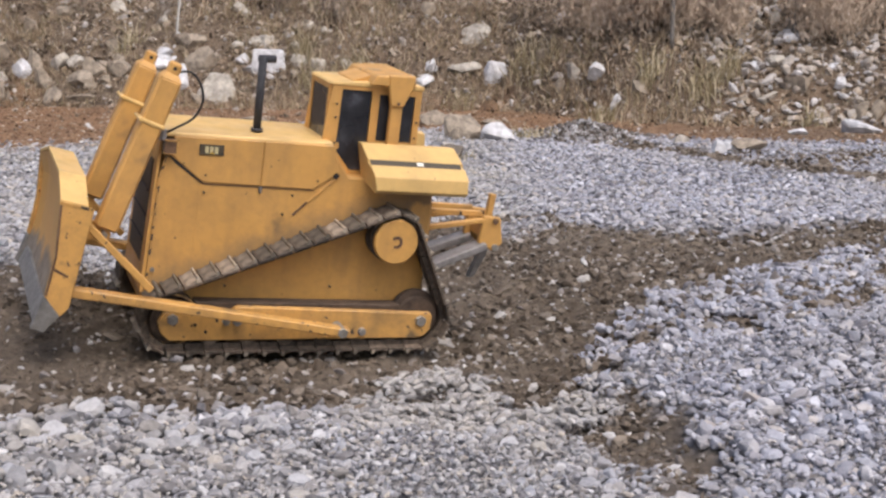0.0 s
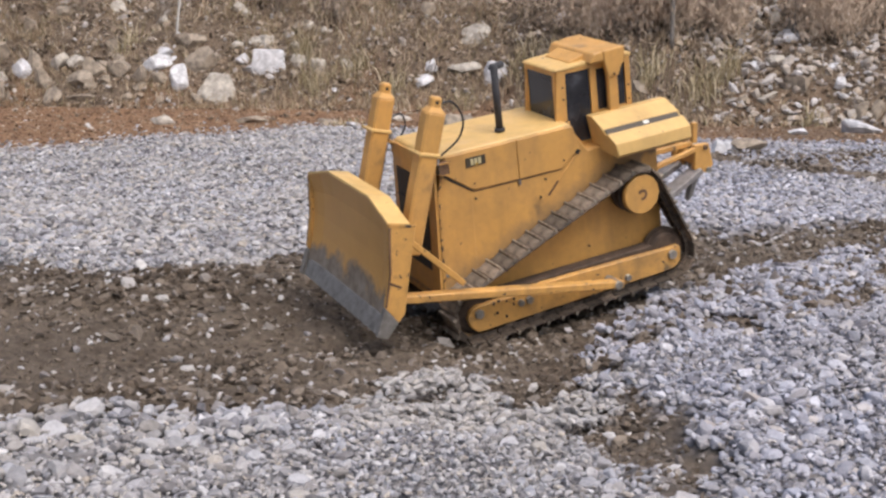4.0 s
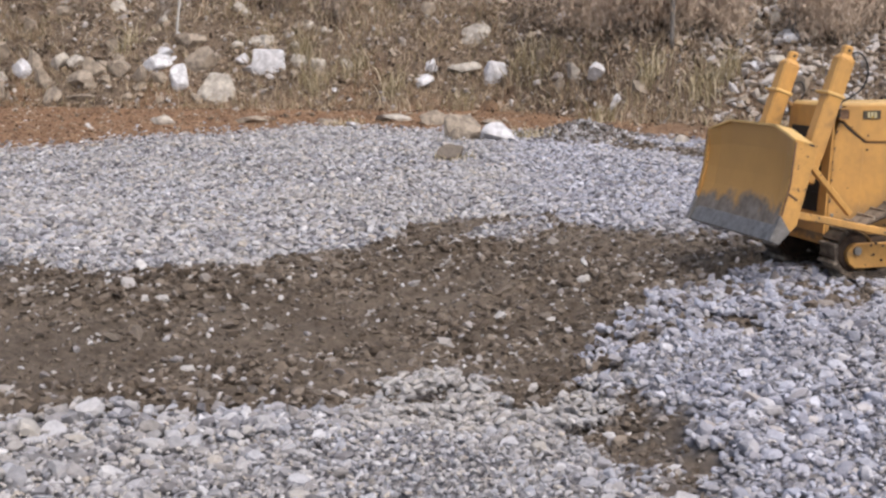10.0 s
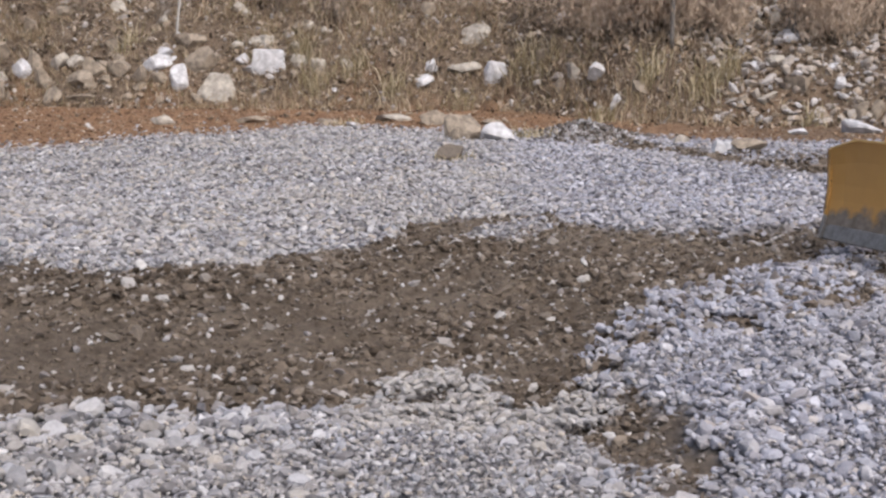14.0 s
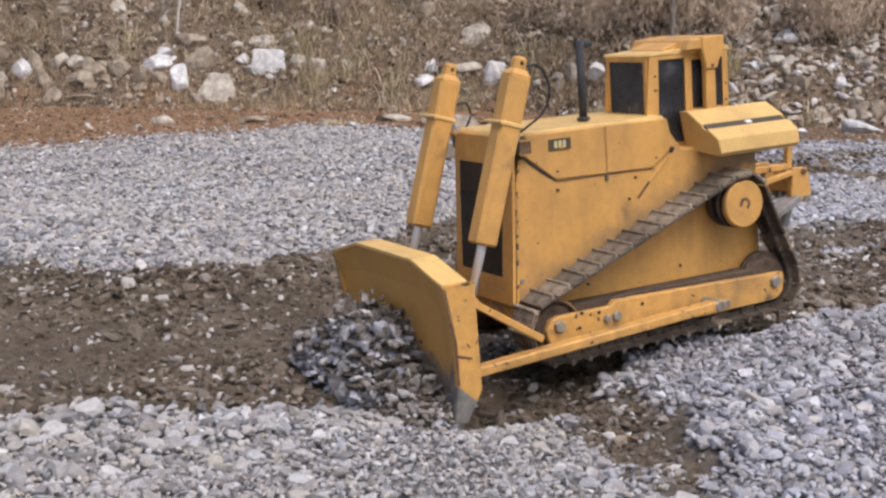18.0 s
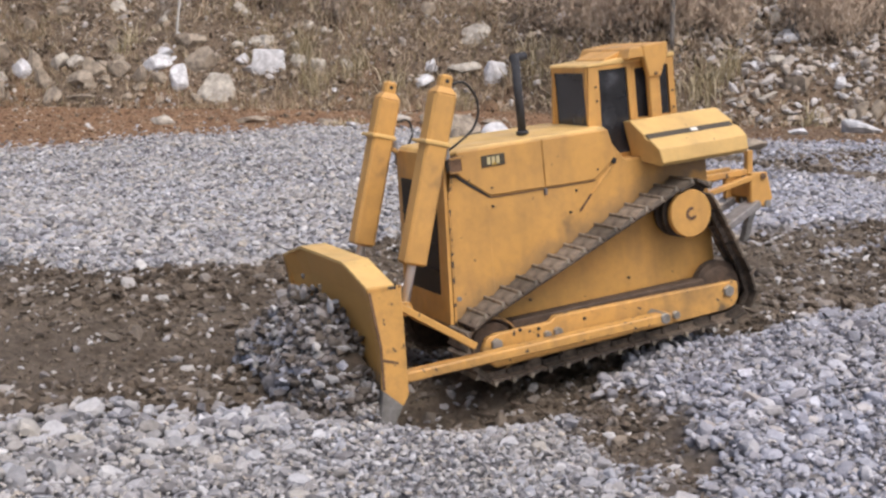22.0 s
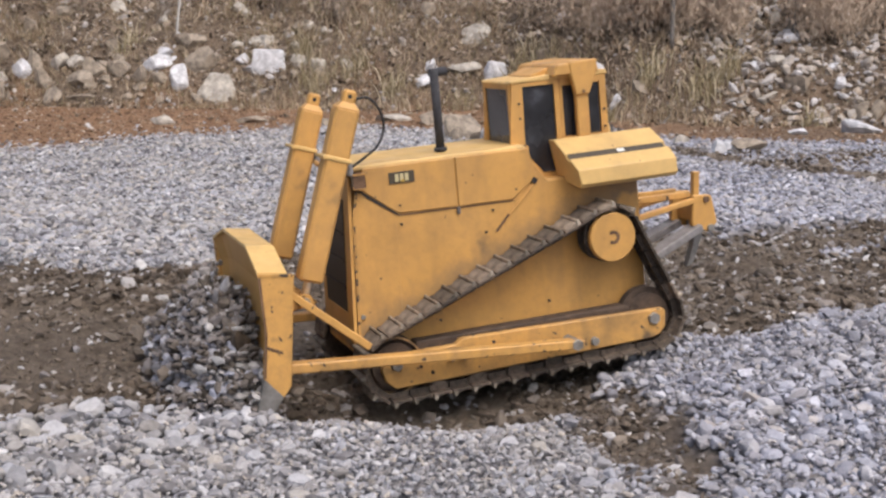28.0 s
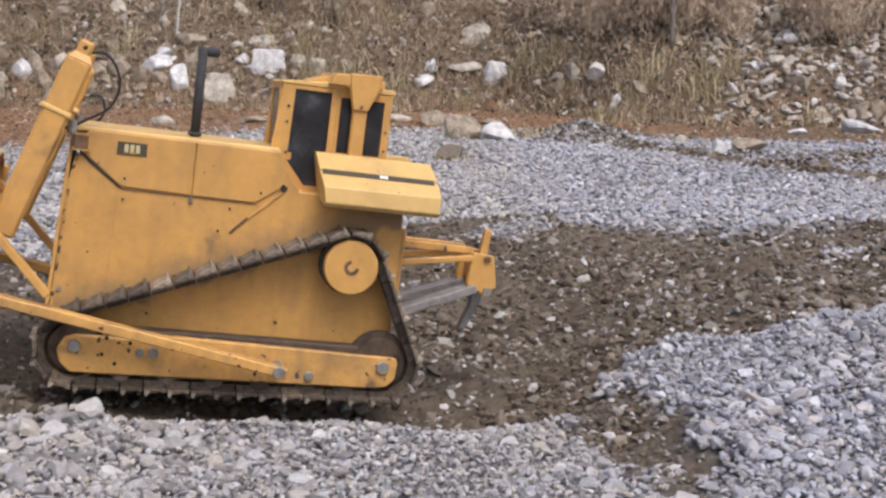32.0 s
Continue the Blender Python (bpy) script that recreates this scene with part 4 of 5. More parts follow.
def blade_set():
    """The blade with its arms; the origin lies on the push arms' pins, and the parts stand as at rest."""
    px, pz = PIVOT
    hw = 0.212
    # curved mouldboard: the upper edge is highest amidships
    prof = [(0.537, 0.121), (0.524, 0.085), (0.517, 0.040), (0.515, 0.0), (0.516, -0.035), (0.519, -0.066)]
    bm = bmesh.new()
    rings = []
    ys = [-hw, -0.16, -0.108, 0.0, 0.108, 0.16, hw]
    for y in ys:
        lift = 0.027 * (1 - min(1.0, max(0.0, (abs(y) - 0.108) / (hw - 0.108))))
        wing = 0.007 * max(0.0, (abs(y) - 0.16) / (hw - 0.16))
        front = [bm.verts.new((x + wing, y, z + (lift if i == 0 else lift * 0.5 if i == 1 else 0))) for i, (x, z) in enumerate(prof)]
        back = [bm.verts.new((x, y, z)) for x, z in ((0.508, -0.066), (0.494, 0.0), (0.494, 0.07), (0.503, 0.119 + lift))]
        rings.append(front + back)
    for a, b in zip(rings, rings[1:]):
        for i in range(len(a)):
            j = (i + 1) % len(a)
            bm.faces.new((a[i], a[j], b[j], b[i]))
    bm.faces.new(rings[0])
    bm.faces.new(rings[-1])
    blade = part("blade", bm, blade_mat, dozer, "yellow push blade with a scraped muddy lower face")
    part("cutting_edge", prism([(0.523, -0.062), (0.532, -0.098), (0.526, -0.101), (0.512, -0.062)], -hw + 0.004, hw - 0.004, 0.001), worn_steel, blade, "worn bare steel cutting edge")
    for s in (1, -1):
        y0, y1 = sorted((s * (hw - 0.006), s * (hw + 0.004)))
        part("end_plate", prism([(0.543, 0.1215), (0.487, 0.1215), (0.485, -0.052), (0.496, -0.070), (0.529, -0.040), (0.529, 0.03)], y0, y1, 0.0015), paint_dirty, blade)
        part("corner_bit", prism([(0.529, -0.039), (0.496, -0.069), (0.515, -0.102), (0.538, -0.098)], *sorted((s * (hw - 0.008), s * (hw + 0.005))), 0.0015), worn_steel, blade)
        arm_y = 0.190 * s
        part("push_arm", bar((-0.014, s * 0.196, 0.001), (0.500, arm_y, -0.030), 0.016, 0.026, 0.002), paint_dirty, blade)
        part("arm_pin", rod((0, s * 0.165, 0), (0, s * 0.211, 0), 0.0105, 6, w=0.001), bolt_steel, blade)
        part("arm_hole", rod((0.033, s * 0.2038, -0.001), (0.033, s * 0.2048, -0.001), 0.004, 10), black_paint, blade)
        part("brace", bar((0.355, arm_y, 0.002), (0.498, arm_y - 0.004 * s, 0.095), 0.012, 0.016), paint, blade)
        part("rod_bracket", prism([(0.505, 0.09), (0.44, 0.076), (0.438, 0.054), (0.505, 0.035)], *sorted((s * 0.108, s * 0.116)), 0.001), paint_dirty, blade)
        part("rod_pin", rod((ROD_EYE[0], s * 0.106, ROD_EYE[1]), (ROD_EYE[0], s * 0.142, ROD_EYE[1]), 0.006, 10), bolt_steel, blade)
    bm = bmesh.new()
    rings = []
    for y in ys:
        zt = 0.1215 + 0.027 * (1 - min(1.0, max(0.0, (abs(y) - 0.108) / (hw - 0.108))))
        rings.append([bm.verts.new((x, y, zt + dz)) for x, dz in ((0.5435, -0.001), (0.5435, 0.004), (0.498, 0.004), (0.498, -0.001))])
    for a, b in zip(rings, rings[1:]):
        for i in range(4):
            bm.faces.new((a[i], a[(i + 1) % 4], b[(i + 1) % 4], b[i]))
    bm.faces.new(rings[0])
    bm.faces.new(rings[-1])
    part("top_rail", bm, paint_toplit, blade)
    for s in (1, -1):
        part("hem_strip", prism([(0.5430, 0.118), (0.5390, 0.118), (0.5255, 0.03), (0.5250, -0.038), (0.5288, -0.038), (0.5292, 0.03)], *sorted((s * (hw + 0.0035), s * (hw + 0.0055))), 0), rusty, blade)
    for s in (1, -1):
        part("rim_wear", prism([(0.5435, 0.1235), (0.4870, 0.1235), (0.4870, 0.1190), (0.5430, 0.1190)], *sorted((s * (hw + 0.0020), s * (hw + 0.0048))), 0), paint_worn, blade)
        part("weld_scar", prism([(0.527, 0.012), (0.500, 0.003), (0.500, -0.001), (0.527, 0.007)], *sorted((s * (hw + 0.0030), s * (hw + 0.0047))), 0), rusty, blade)
    part("back_rib", block(0.490, 0.512, -0.19, 0.19, -0.05, -0.03, 0.002), paint_dirty, blade)
    blade.location = (px, 0, pz)
    return blade


def lift_cylinder(s):
    """Body hanging in its trunnion, the origin there; down is towards the blade."""
    x, y, z = TRUNNION
    y = SPREAD[s]
    top, low = (0.083, -0.200) if s > 0 else (0.070, -0.196)
    body = part("lift_cylinder", block(-0.0198, 0.0198, -0.018, 0.018, low, top, 0.0042), paint, dozer, "yellow square-section lift cylinder")
    head = block(-0.0195, 0.0195, -0.017, 0.017, top - 0.002, top + 0.010, 0.001)
    for v in head.verts:
        if v.co.z > top + 0.004:
            v.co.x, v.co.y = v.co.x * 0.60, v.co.y * 0.60
    part("cylinder_head", head, paint, body)
    part("lug", block(-0.011, 0.011, -0.010, 0.010, top + 0.006, top + 0.030, 0.004), paint, body)
    part("lug_hole", rod((0, -0.0105, top + 0.019), (0, 0.0105, top + 0.019), 0.0035, 10), black_paint, body)
    part("collar", joined(block(-0.0225, 0.0225, -0.0205, 0.0205, -0.003, 0.005, 0.002), rod((0.023, -0.030, 0.001), (0.023, 0.026, 0.001), 0.003, 10)), paint_toplit, body)
    body.location = (x, s * y, z)
    shaft = part("piston_rod", rod((0, 0, 0.0), (0, 0, 0.20), 0.0078, 14), chrome, dozer, "bright chrome piston rod")
    part("rod_end", rod((0, -0.010, 0), (0, 0.010, 0), 0.012, 14), paint_dirty, shaft)
    part("trunnion_arm", bar((0.424, s * 0.094, z - 0.040), (x - 0.014, s * 0.098, z - 0.022), 0.008, 0.010), paint_dirty, dozer)
    hose_top = Vector((x - 0.040, s * y, z + (0.098 if s > 0 else 0.072)))
    part("hose", tube([hose_top + Vector((0.004, 0, -0.009)), hose_top + Vector((-0.022, 0.002, -0.006)), hose_top + Vector((-0.040, 0.002, -0.026)), hose_top + Vector((-0.046, 0.0, -0.055)), hose_top + Vector((-0.034, -0.004 * s, -0.085)), hose_top + Vector((-0.006, -0.008 * s, -0.105)), hose_top + Vector((0.010, -0.012 * s, -0.115))] if s > 0 else [hose_top + Vector((0.004, 0, -0.05)), hose_top + Vector((-0.016, 0, -0.05)), hose_top + Vector((-0.022, 0, -0.075)), hose_top + Vector((-0.006, 0, -0.10))], 0.0021), rubber, dozer, "black rubber hydraulic hose")
    part("hose_fitting", rod((x - 0.024, s * 0.112, z - 0.012), (x - 0.024, s * 0.112, z - 0.030), 0.007, 8), bare_steel, dozer)
    return body, shaft


# blade face: paint scraped to steel and mud near the cutting edge
blade_mat, n_, l_, b_ = material("scraped_blade", 0.45)
tc_ = n_.new("ShaderNodeTexCoord")
sepx = n_.new("ShaderNodeSeparateXYZ")
l_.new(tc_.outputs["Object"], sepx.inputs[0])
low = n_.new("ShaderNodeMath")
low.operation = "MULTIPLY_ADD"
low.inputs[1].default_value, low.inputs[2].default_value = -6.0, 0.05
l_.new(sepx.outputs[2], low.inputs[0])
addn = n_.new("ShaderNodeMath")
addn.operation = "ADD"
l_.new(low.outputs[0], addn.inputs[0])
l_.new(noise_node(n_, l_, 16, 5, 0.65), addn.inputs[1])
scr = ramp(n_, l_, addn.outputs[0], [(0.60, 0.0), (0.78, 1.0)])
tone_ = ramp(n_, l_, noise_node(n_, l_, 8, 4), [(0.3, tuple(v * 0.85 for v in YELLOW)), (0.7, YELLOW)])
mud_ = ramp(n_, l_, noise_node(n_, l_, 35, 6), [(0.3, (0.12, 0.09, 0.06)), (0.7, (0.29, 0.245, 0.20))])
l_.new(mix(n_, l_, scr, tone_, mud_), b_.inputs["Base Color"])
bump(n_, l_, b_, noise_node(n_, l_, 30, 3), 0.1, 0.003)

hull()
badge(0.345, 0.142 + UP, 1)
badge(0.345, 0.142 + UP, -1)
cab()
rollover_bar()
exhaust()
ripper()
shoe = shoe_mesh()
shoes, wheels, cylinders = [], [], []
for s_ in (1, -1):
    head_lamp(s_)
    fender_tank(s_)
    track_frame(s_)
    wheels.append((wheel("drive_sprocket", DRIVE, 0.102, 0.155, 0.0425, s_, paint, "drive sprocket with a yellow cap"), DRIVE))
    wheels.append((wheel("front_idler", FRONT, 0.106, 0.146, 0, s_, paint, "muddy front idler wheel"), FRONT))
    wheels.append((wheel("rear_idler", REAR, 0.106, 0.146, 0, s_, paint, "muddy rear idler wheel"), REAR))
    for k_ in range(SHOES):
        ob_ = new("track_shoe", shoe)
        ob_.parent = dozer
        shoes.append((ob_, k_, s_ * 0.1355))
    cylinders.append((*lift_cylinder(s_), s_))
blade_ob = blade_set()


# ---- the bank: rocks, rubble, dry grass and brush ----
WHITE_ROCKS = ((-3.06, 9.49, 0.16, 0.12), (-2.02, 9.48, 0.15, 0.07), (-2.04, 9.36, 0.28, 0.12), (-1.84, 9.23, 0.15, 0.17), (-1.45, 9.39, 0.11, 0.08), (-1.37, 9.32, 0.13, 0.06), (-0.07, 9.10, 0.12, 0.10), (-0.15, 9.00, 0.16, 0.09), (0.37, 9.01, 0.23, 0.16), (0.99, 8.24, 0.15, 0.11), (1.88, 7.86, 0.09, 0.07), (2.32, 7.62, 0.07, 0.09), (2.26, 6.93, 0.20, 0.07), (1.23, 5.79, 0.06, 0.06), (1.30, 5.84, 0.07, 0.05), (0.29, 6.34, 0.18, 0.08), (1.85, 6.76, 0.09, 0.03), (-0.51, 7.41, 0.11, 0.03))
PALE_ROCKS = ((-1.58, 9.15, 0.33, 0.165), (-2.80, 9.53, 0.16, 0.14), (-2.65, 9.52, 0.15, 0.09), (-1.66, 7.67, 0.16, 0.05), (-2.48, 10.15, 0.13, 0.09), (-2.09, 9.83, 0.13, 0.09), (0.25, 9.37, 0.24, 0.13), (0.15, 9.10, 0.22, 0.07), (0.85, 8.43, 0.10, 0.11), (1.99, 7.85, 0.11, 0.08), (1.96, 8.22, 0.07, 0.07), (1.14, 6.22, 0.08, 0.04), (-0.29, 7.83, 0.20, 0.05), (-1.50, 9.91, 0.15, 0.11), (2.07, 8.22, 0.09, 0.07), (1.92, 7.66, 0.13, 0.07))
TAN_ROCKS = ((-2.98, 9.54, 0.14, 0.13), (-2.59, 9.35, 0.24, 0.16), (-2.88, 9.39, 0.13, 0.15), (-2.35, 9.39, 0.18, 0.12), (-2.15, 9.29, 0.13, 0.12), (-2.01, 9.27, 0.16, 0.11), (-1.72, 9.10, 0.11, 0.07), (-3.11, 9.32, 0.05, 0.10), (-2.22, 9.18, 0.08, 0.05), (-2.57, 9.21, 0.24, 0.07), (-1.14, 7.62, 0.19, 0.05), (-1.64, 6.07, 0.05, 0.02), (-0.06, 7.50, 0.22, 0.08), (0.11, 6.41, 0.19, 0.11), (0.06, 6.30, 0.04, 0.06), (0.28, 7.47, 0.12, 0.03), (-0.67, 7.58, 0.13, 0.03), (0.77, 8.47, 0.08, 0.10))
MORE_TAN = ((1.19, 7.92, 0.14, 0.11), (2.10, 7.68, 0.17, 0.12), (2.36, 7.37, 0.09, 0.12), (2.45, 7.36, 0.10, 0.11), (1.38, 5.83, 0.15, 0.05), (0.87, 8.26, 0.04, 0.04), (-3.09, 9.88, 0.12, 0.15), (-2.89, 10.04, 0.13, 0.08), (-0.11, 9.62, 0.10, 0.10), (0.21, 9.66, 0.08, 0.06), (-1.06, 9.35, 0.16, 0.06), (-0.68, 9.28, 0.10, 0.06))


def rock(x, y, w, h, mat, label, k, square=0.0, taper=0.0):
    """A broken boulder: a sphere cut by random planes, roughened, sunk a little; square for a split block."""
    r = random.Random(k)
    bm = bmesh.new()
    bmesh.ops.create_icosphere(bm, subdivisions=3, radius=1.0)
    cuts = [(Vector((r.gauss(0, 1), r.gauss(0, 1), r.gauss(0, 1))).normalized(), r.uniform(0.34, 0.70)) for _ in range(11)]
    if square:
        cuts = [(Vector(d).normalized(), square) for d in ((1, 0.1, 0.08), (-1, 0.06, 0.12), (0.1, 1, 0), (0, -1, 0.25), (0.05, 0, 1), (0, 0, -1))]
    for v in bm.verts:
        for d, c in cuts:
            over = v.co.dot(d) - c
            if over > 0:
                v.co -= d * over * 0.95
        v.co += v.co.normalized() * 0.04 * noise.noise(v.co * 2.3 + Vector((k, 0, 0)))
        v.co += v.co.normalized() * 0.045 * noise.noise(v.co * 6.0 + Vector((k, 5, 0)))
    ext = [max(abs(v.co[i]) for v in bm.verts) for i in range(3)]
    for v in bm.verts:
        up_ = v.co.z / ext[2]
        slim = 1 - taper * (0.5 + 0.5 * up_)
        v.co = Vector((v.co.x / ext[0] * w * 0.58 * slim, v.co.y / ext[1] * w * 0.46 * slim, up_ * h * 0.76))
    me = bpy.data.meshes.new("rock")
    bm.to_mesh(me)
    bm.free()
    me.materials.append(mat)
    ob = new("rock", me)
    ob.matrix_world = pose(x, y + w * 0.3, float(height(x, y)) + h * 0.32, r.uniform(-6, 6), r.uniform(-9, 9), 0)
    return tagged(ob, label, "rock", "rocks on the bank")


for k_, (x_, y_, w_, h_) in enumerate(WHITE_ROCKS):
    rock(x_, y_, w_, h_, white_rock, "white broken limestone rock" + (" half sunk in the bank" if y_ > 7.5 else " lying flat by the gravel"), 900 + k_)
rock(-1.24, 9.31, 0.22, 0.135, white_rock, "bright white square-edged limestone block on the bank", 55, 0.62)
for k_, (x_, y_, w_, h_) in enumerate(PALE_ROCKS):
    rock(x_, y_, w_, h_, pale_rock, "pale cream limestone rock" + (" standing in the row of rocks" if y_ > 8 else " at the foot of the bank"), 60 + k_, square=0.0 if k_ else 0.72, taper=0.0 if k_ else 0.58)
for k_, (x_, y_, w_, h_) in enumerate(TAN_ROCKS + MORE_TAN):
    rock(x_, y_, w_, h_, tan_rock, "tan weathered rock" + (" half buried in dry grass" if y_ > 8 else " at the foot of the bank"), 100 + k_)


_more = random.Random(12)
for k_ in range(90):
    y_ = _more.uniform(7.6, 10.6)
    x_ = _more.uniform(-1, 1) * (0.36 * y_)
    if y_ > bank_foot(x_) + 0.05 and (x_ > 0.1 or y_ < 9.7):
        w_ = _more.uniform(0.05, 0.12)
        rock(x_, y_, w_, w_ * _more.uniform(0.45, 0.8), tan_rock if _more.random() < 0.85 else white_rock, "weathered stone lying among dry grass", 200 + k_)


for k_ in range(58):
    x_, y_ = _more.uniform(-3.4, -0.6), _more.uniform(9.12, 9.62)
    w_ = _more.uniform(0.08, 0.23) * (1.0 if x_ < -1.7 else 0.6)
    if any(abs(x_ - a) < b * 0.8 and -0.35 < y_ - c < 0.12 for a, c, b, d in WHITE_ROCKS + PALE_ROCKS[:3]):
        continue
    pale_ = _more.random() < 0.4
    rock(x_, y_, w_, w_ * _more.uniform(0.5, 0.85), pale_rock if pale_ else tan_rock, "pale broken rock in the row along the bank" if pale_ else "tan broken rock in the row along the bank", 300 + k_)


def bank_points(n, y_lo, y_hi, seed):
    g = np.random.default_rng(seed)
    y = g.uniform(y_lo, y_hi, n)
    x = g.uniform(-1, 1, n) * (0.40 * y + 0.4)
    return g, x, y


def bank_rubble():
    g, x, y = bank_points(30000, 7.0, 11.5, 21)
    foot = bank_foot(x)
    dens = np.where(y > foot, 0.45 + 0.4 * ramp01(wob(x, y, 3.0, 1.0), -0.2, 0.7), 0.025)
    dens = np.where((x > 0.3) & (y > foot), 0.75, dens)
    keep = g.random(len(x)) < dens
    x, y = x[keep], y[keep]
    size = 0.008 + 0.058 * g.beta(1.0, 5.0, len(x))
    stuff("bank_rubble", stones_mesh("bank_rubble", x, y, height(x, y) + size * 0.2, size, 0.6), rubble_mat, "brown and grey broken stones strewn on the bank", "rubble")
    # grey spoil heap behind the gravel and a pile of grey rock on the slope
    x = g.normal(0.72, 0.17, 1500)
    y = g.normal(6.66, 0.17, 1500)
    size = g.uniform(0.010, 0.026, 1500)
    bulge = 0.07 * np.exp(-((x - 0.72) / 0.2) ** 2 - ((y - 6.75) / 0.2) ** 2)
    stuff("spoil_heap", stones_mesh("spoil_heap", x, y, height(x, y) + bulge * g.uniform(0.2, 1.0, 1500), size, 0.6), heap_mat, "low heap of dark grey stones", "stones")


def clay_grit():
    """Lumps of clay and tan chips over the bare strip at the foot of the bank."""
    g = np.random.default_rng(91)
    x, y = g.uniform(-3.6, 2.8, 26000), g.uniform(5.6, 9.4, 26000)
    keep = (y > gravel_edge(x) - 0.15 - 0.35 * g.random(len(x)) * ramp01(-x, 0.3, 1.2)) & (y < bank_foot(x) + 0.1) & (g.random(len(x)) < 0.55 + 0.45 * wob(x, y, 6.0, 2.0))
    x, y = x[keep], y[keep]
    size = 0.005 + 0.022 * g.beta(1.0, 5.0, len(x))
    stuff("clay_grit", stones_mesh("clay_grit", x, y, height(x, y) + size * 0.15, size, 0.4), grit_mat, "small red-brown clay lumps and tan chips", "grit")


def rockfall():
    g = np.random.default_rng(71)
    x, y = g.uniform(1.6, 3.3, 1500), g.uniform(7.2, 9.2, 1500)
    keep = y > bank_foot(x)
    x, y = x[keep], y[keep]
    size = 0.015 + 0.055 * g.beta(1.0, 3.0, len(x))
    stuff("rockfall", stones_mesh("rockfall", x, y, height(x, y) + size * 0.3, size, 0.6), rockfall_mat, "grey and tan rocks tumbled down the slope", "rocks")


def litter():
    """Dead leaves and bits of straw lying flat over the bank."""
    g, x, y = bank_points(70000, 7.2, 11.4, 55)
    keep = (y > bank_foot(x) - 0.25 * g.random(len(x))) & (g.random(len(x)) < 0.55 + 0.45 * wob(x, y, 4.0, 3.0))
    x, y = x[keep], y[keep]
    stuff("litter", grass_mesh("litter", x, y, g.uniform(0.012, 0.06, len(x)), g.uniform(0.5, 2.0, len(x)), g.uniform(0.003, 0.014, len(x)), g), litter_mat, "dead leaves and straw scattered over the bank", "litter")


def grass_mesh(name, x, y, h, lean, width, g):
    """Bent, tapering blades of three joints."""
    n = len(x)
    z = height(x, y) - 0.01
    a = g.uniform(0, 2 * np.pi, n)
    dx, dy = np.cos(a), np.sin(a)
    b = g.uniform(0, 2 * np.pi, n)
    wx, wy = np.cos(b) * width, np.sin(b) * width * 0.6
    v = []
    for k, wk in ((0.0, 1.0), (0.5, 0.8), (0.85, 0.5), (1.0, 0.0)):
        off = lean * h * k ** 1.8
        cx, cy, cz = x + dx * off, y + dy * off, z + h * k * (1 - 0.25 * lean * k)
        if wk:
            v += [np.stack([cx - wx * wk, cy - wy * wk, cz], -1), np.stack([cx + wx * wk, cy + wy * wk, cz], -1)]
        else:
            v += [np.stack([cx, cy, cz], -1)]
    v = np.stack(v, 1)
    base = (np.arange(n) * 7)[:, None]
    tri = [(0, 1, 3), (0, 3, 2), (2, 3, 5), (2, 5, 4), (4, 5, 6)]
    f = np.concatenate([base + np.array([t]) for t in tri], 0)
    return mesh_from(name, v.reshape(-1, 3), f)


def bank_grass():
    g, tx, ty = bank_points(5600, 7.0, 11.6, 33)
    up = ty - bank_foot(tx)
    patch = 0.5 + 0.5 * wob(tx, ty, 2.2, 2.0)
    row = (tx < -0.8) & (ty > 9.0) & (ty < 9.55)
    keep = (up > -0.15) & (g.random(len(tx)) < (0.30 + 0.7 * patch) * np.where(row, 0.4, 1.0)) & ~((tx > 2.0) & (g.random(len(tx)) < 0.7))
    tx, ty, patch = tx[keep], ty[keep], patch[keep]
    # grass grown up against the rocks
    side = np.array([(x0 + k * w0, y0 - 0.03) for x0, y0, w0, h0 in WHITE_ROCKS + PALE_ROCKS + TAN_ROCKS + MORE_TAN if y0 > 8.5 for k in (-0.5, -0.3, -0.1, 0.1, 0.3, 0.55)])
    tx, ty, patch = np.concatenate([tx, side[:, 0]]), np.concatenate([ty, side[:, 1]]), np.concatenate([patch, np.where(side[:, 0] > 0.2, 0.55, 0.15)])
    per = 20
    x = np.repeat(tx, per) + g.normal(0, 0.045, len(tx) * per)
    y = np.repeat(ty, per) + g.normal(0, 0.045, len(tx) * per)
    h = np.repeat(0.04 + 0.12 * patch * g.uniform(0.3, 1.2, len(tx)), per) * g.uniform(0.5, 1.25, len(x))
    stuff("dry_grass", grass_mesh("dry_grass", x, y, h, g.uniform(0.1, 1.1, len(x)), g.uniform(0.0016, 0.0042, len(x)), g), dry_grass, "dry straw-coloured grass on the bank", "grass")


def tuft(x, y, h, n, k, mat, label):
    g = np.random.default_rng(k)
    px, py = x + g.normal(0, 0.05, n), y + g.normal(0, 0.05, n)
    me = grass_mesh("grass_tuft", px, py, h * g.uniform(0.45, 1.1, n), g.uniform(0.05, 0.9, n), g.uniform(0.002, 0.0045, n), g)
    me.materials.append(mat)
    return tagged(new("grass_tuft", me), label, "grass", "grass tufts", kind="stuff")


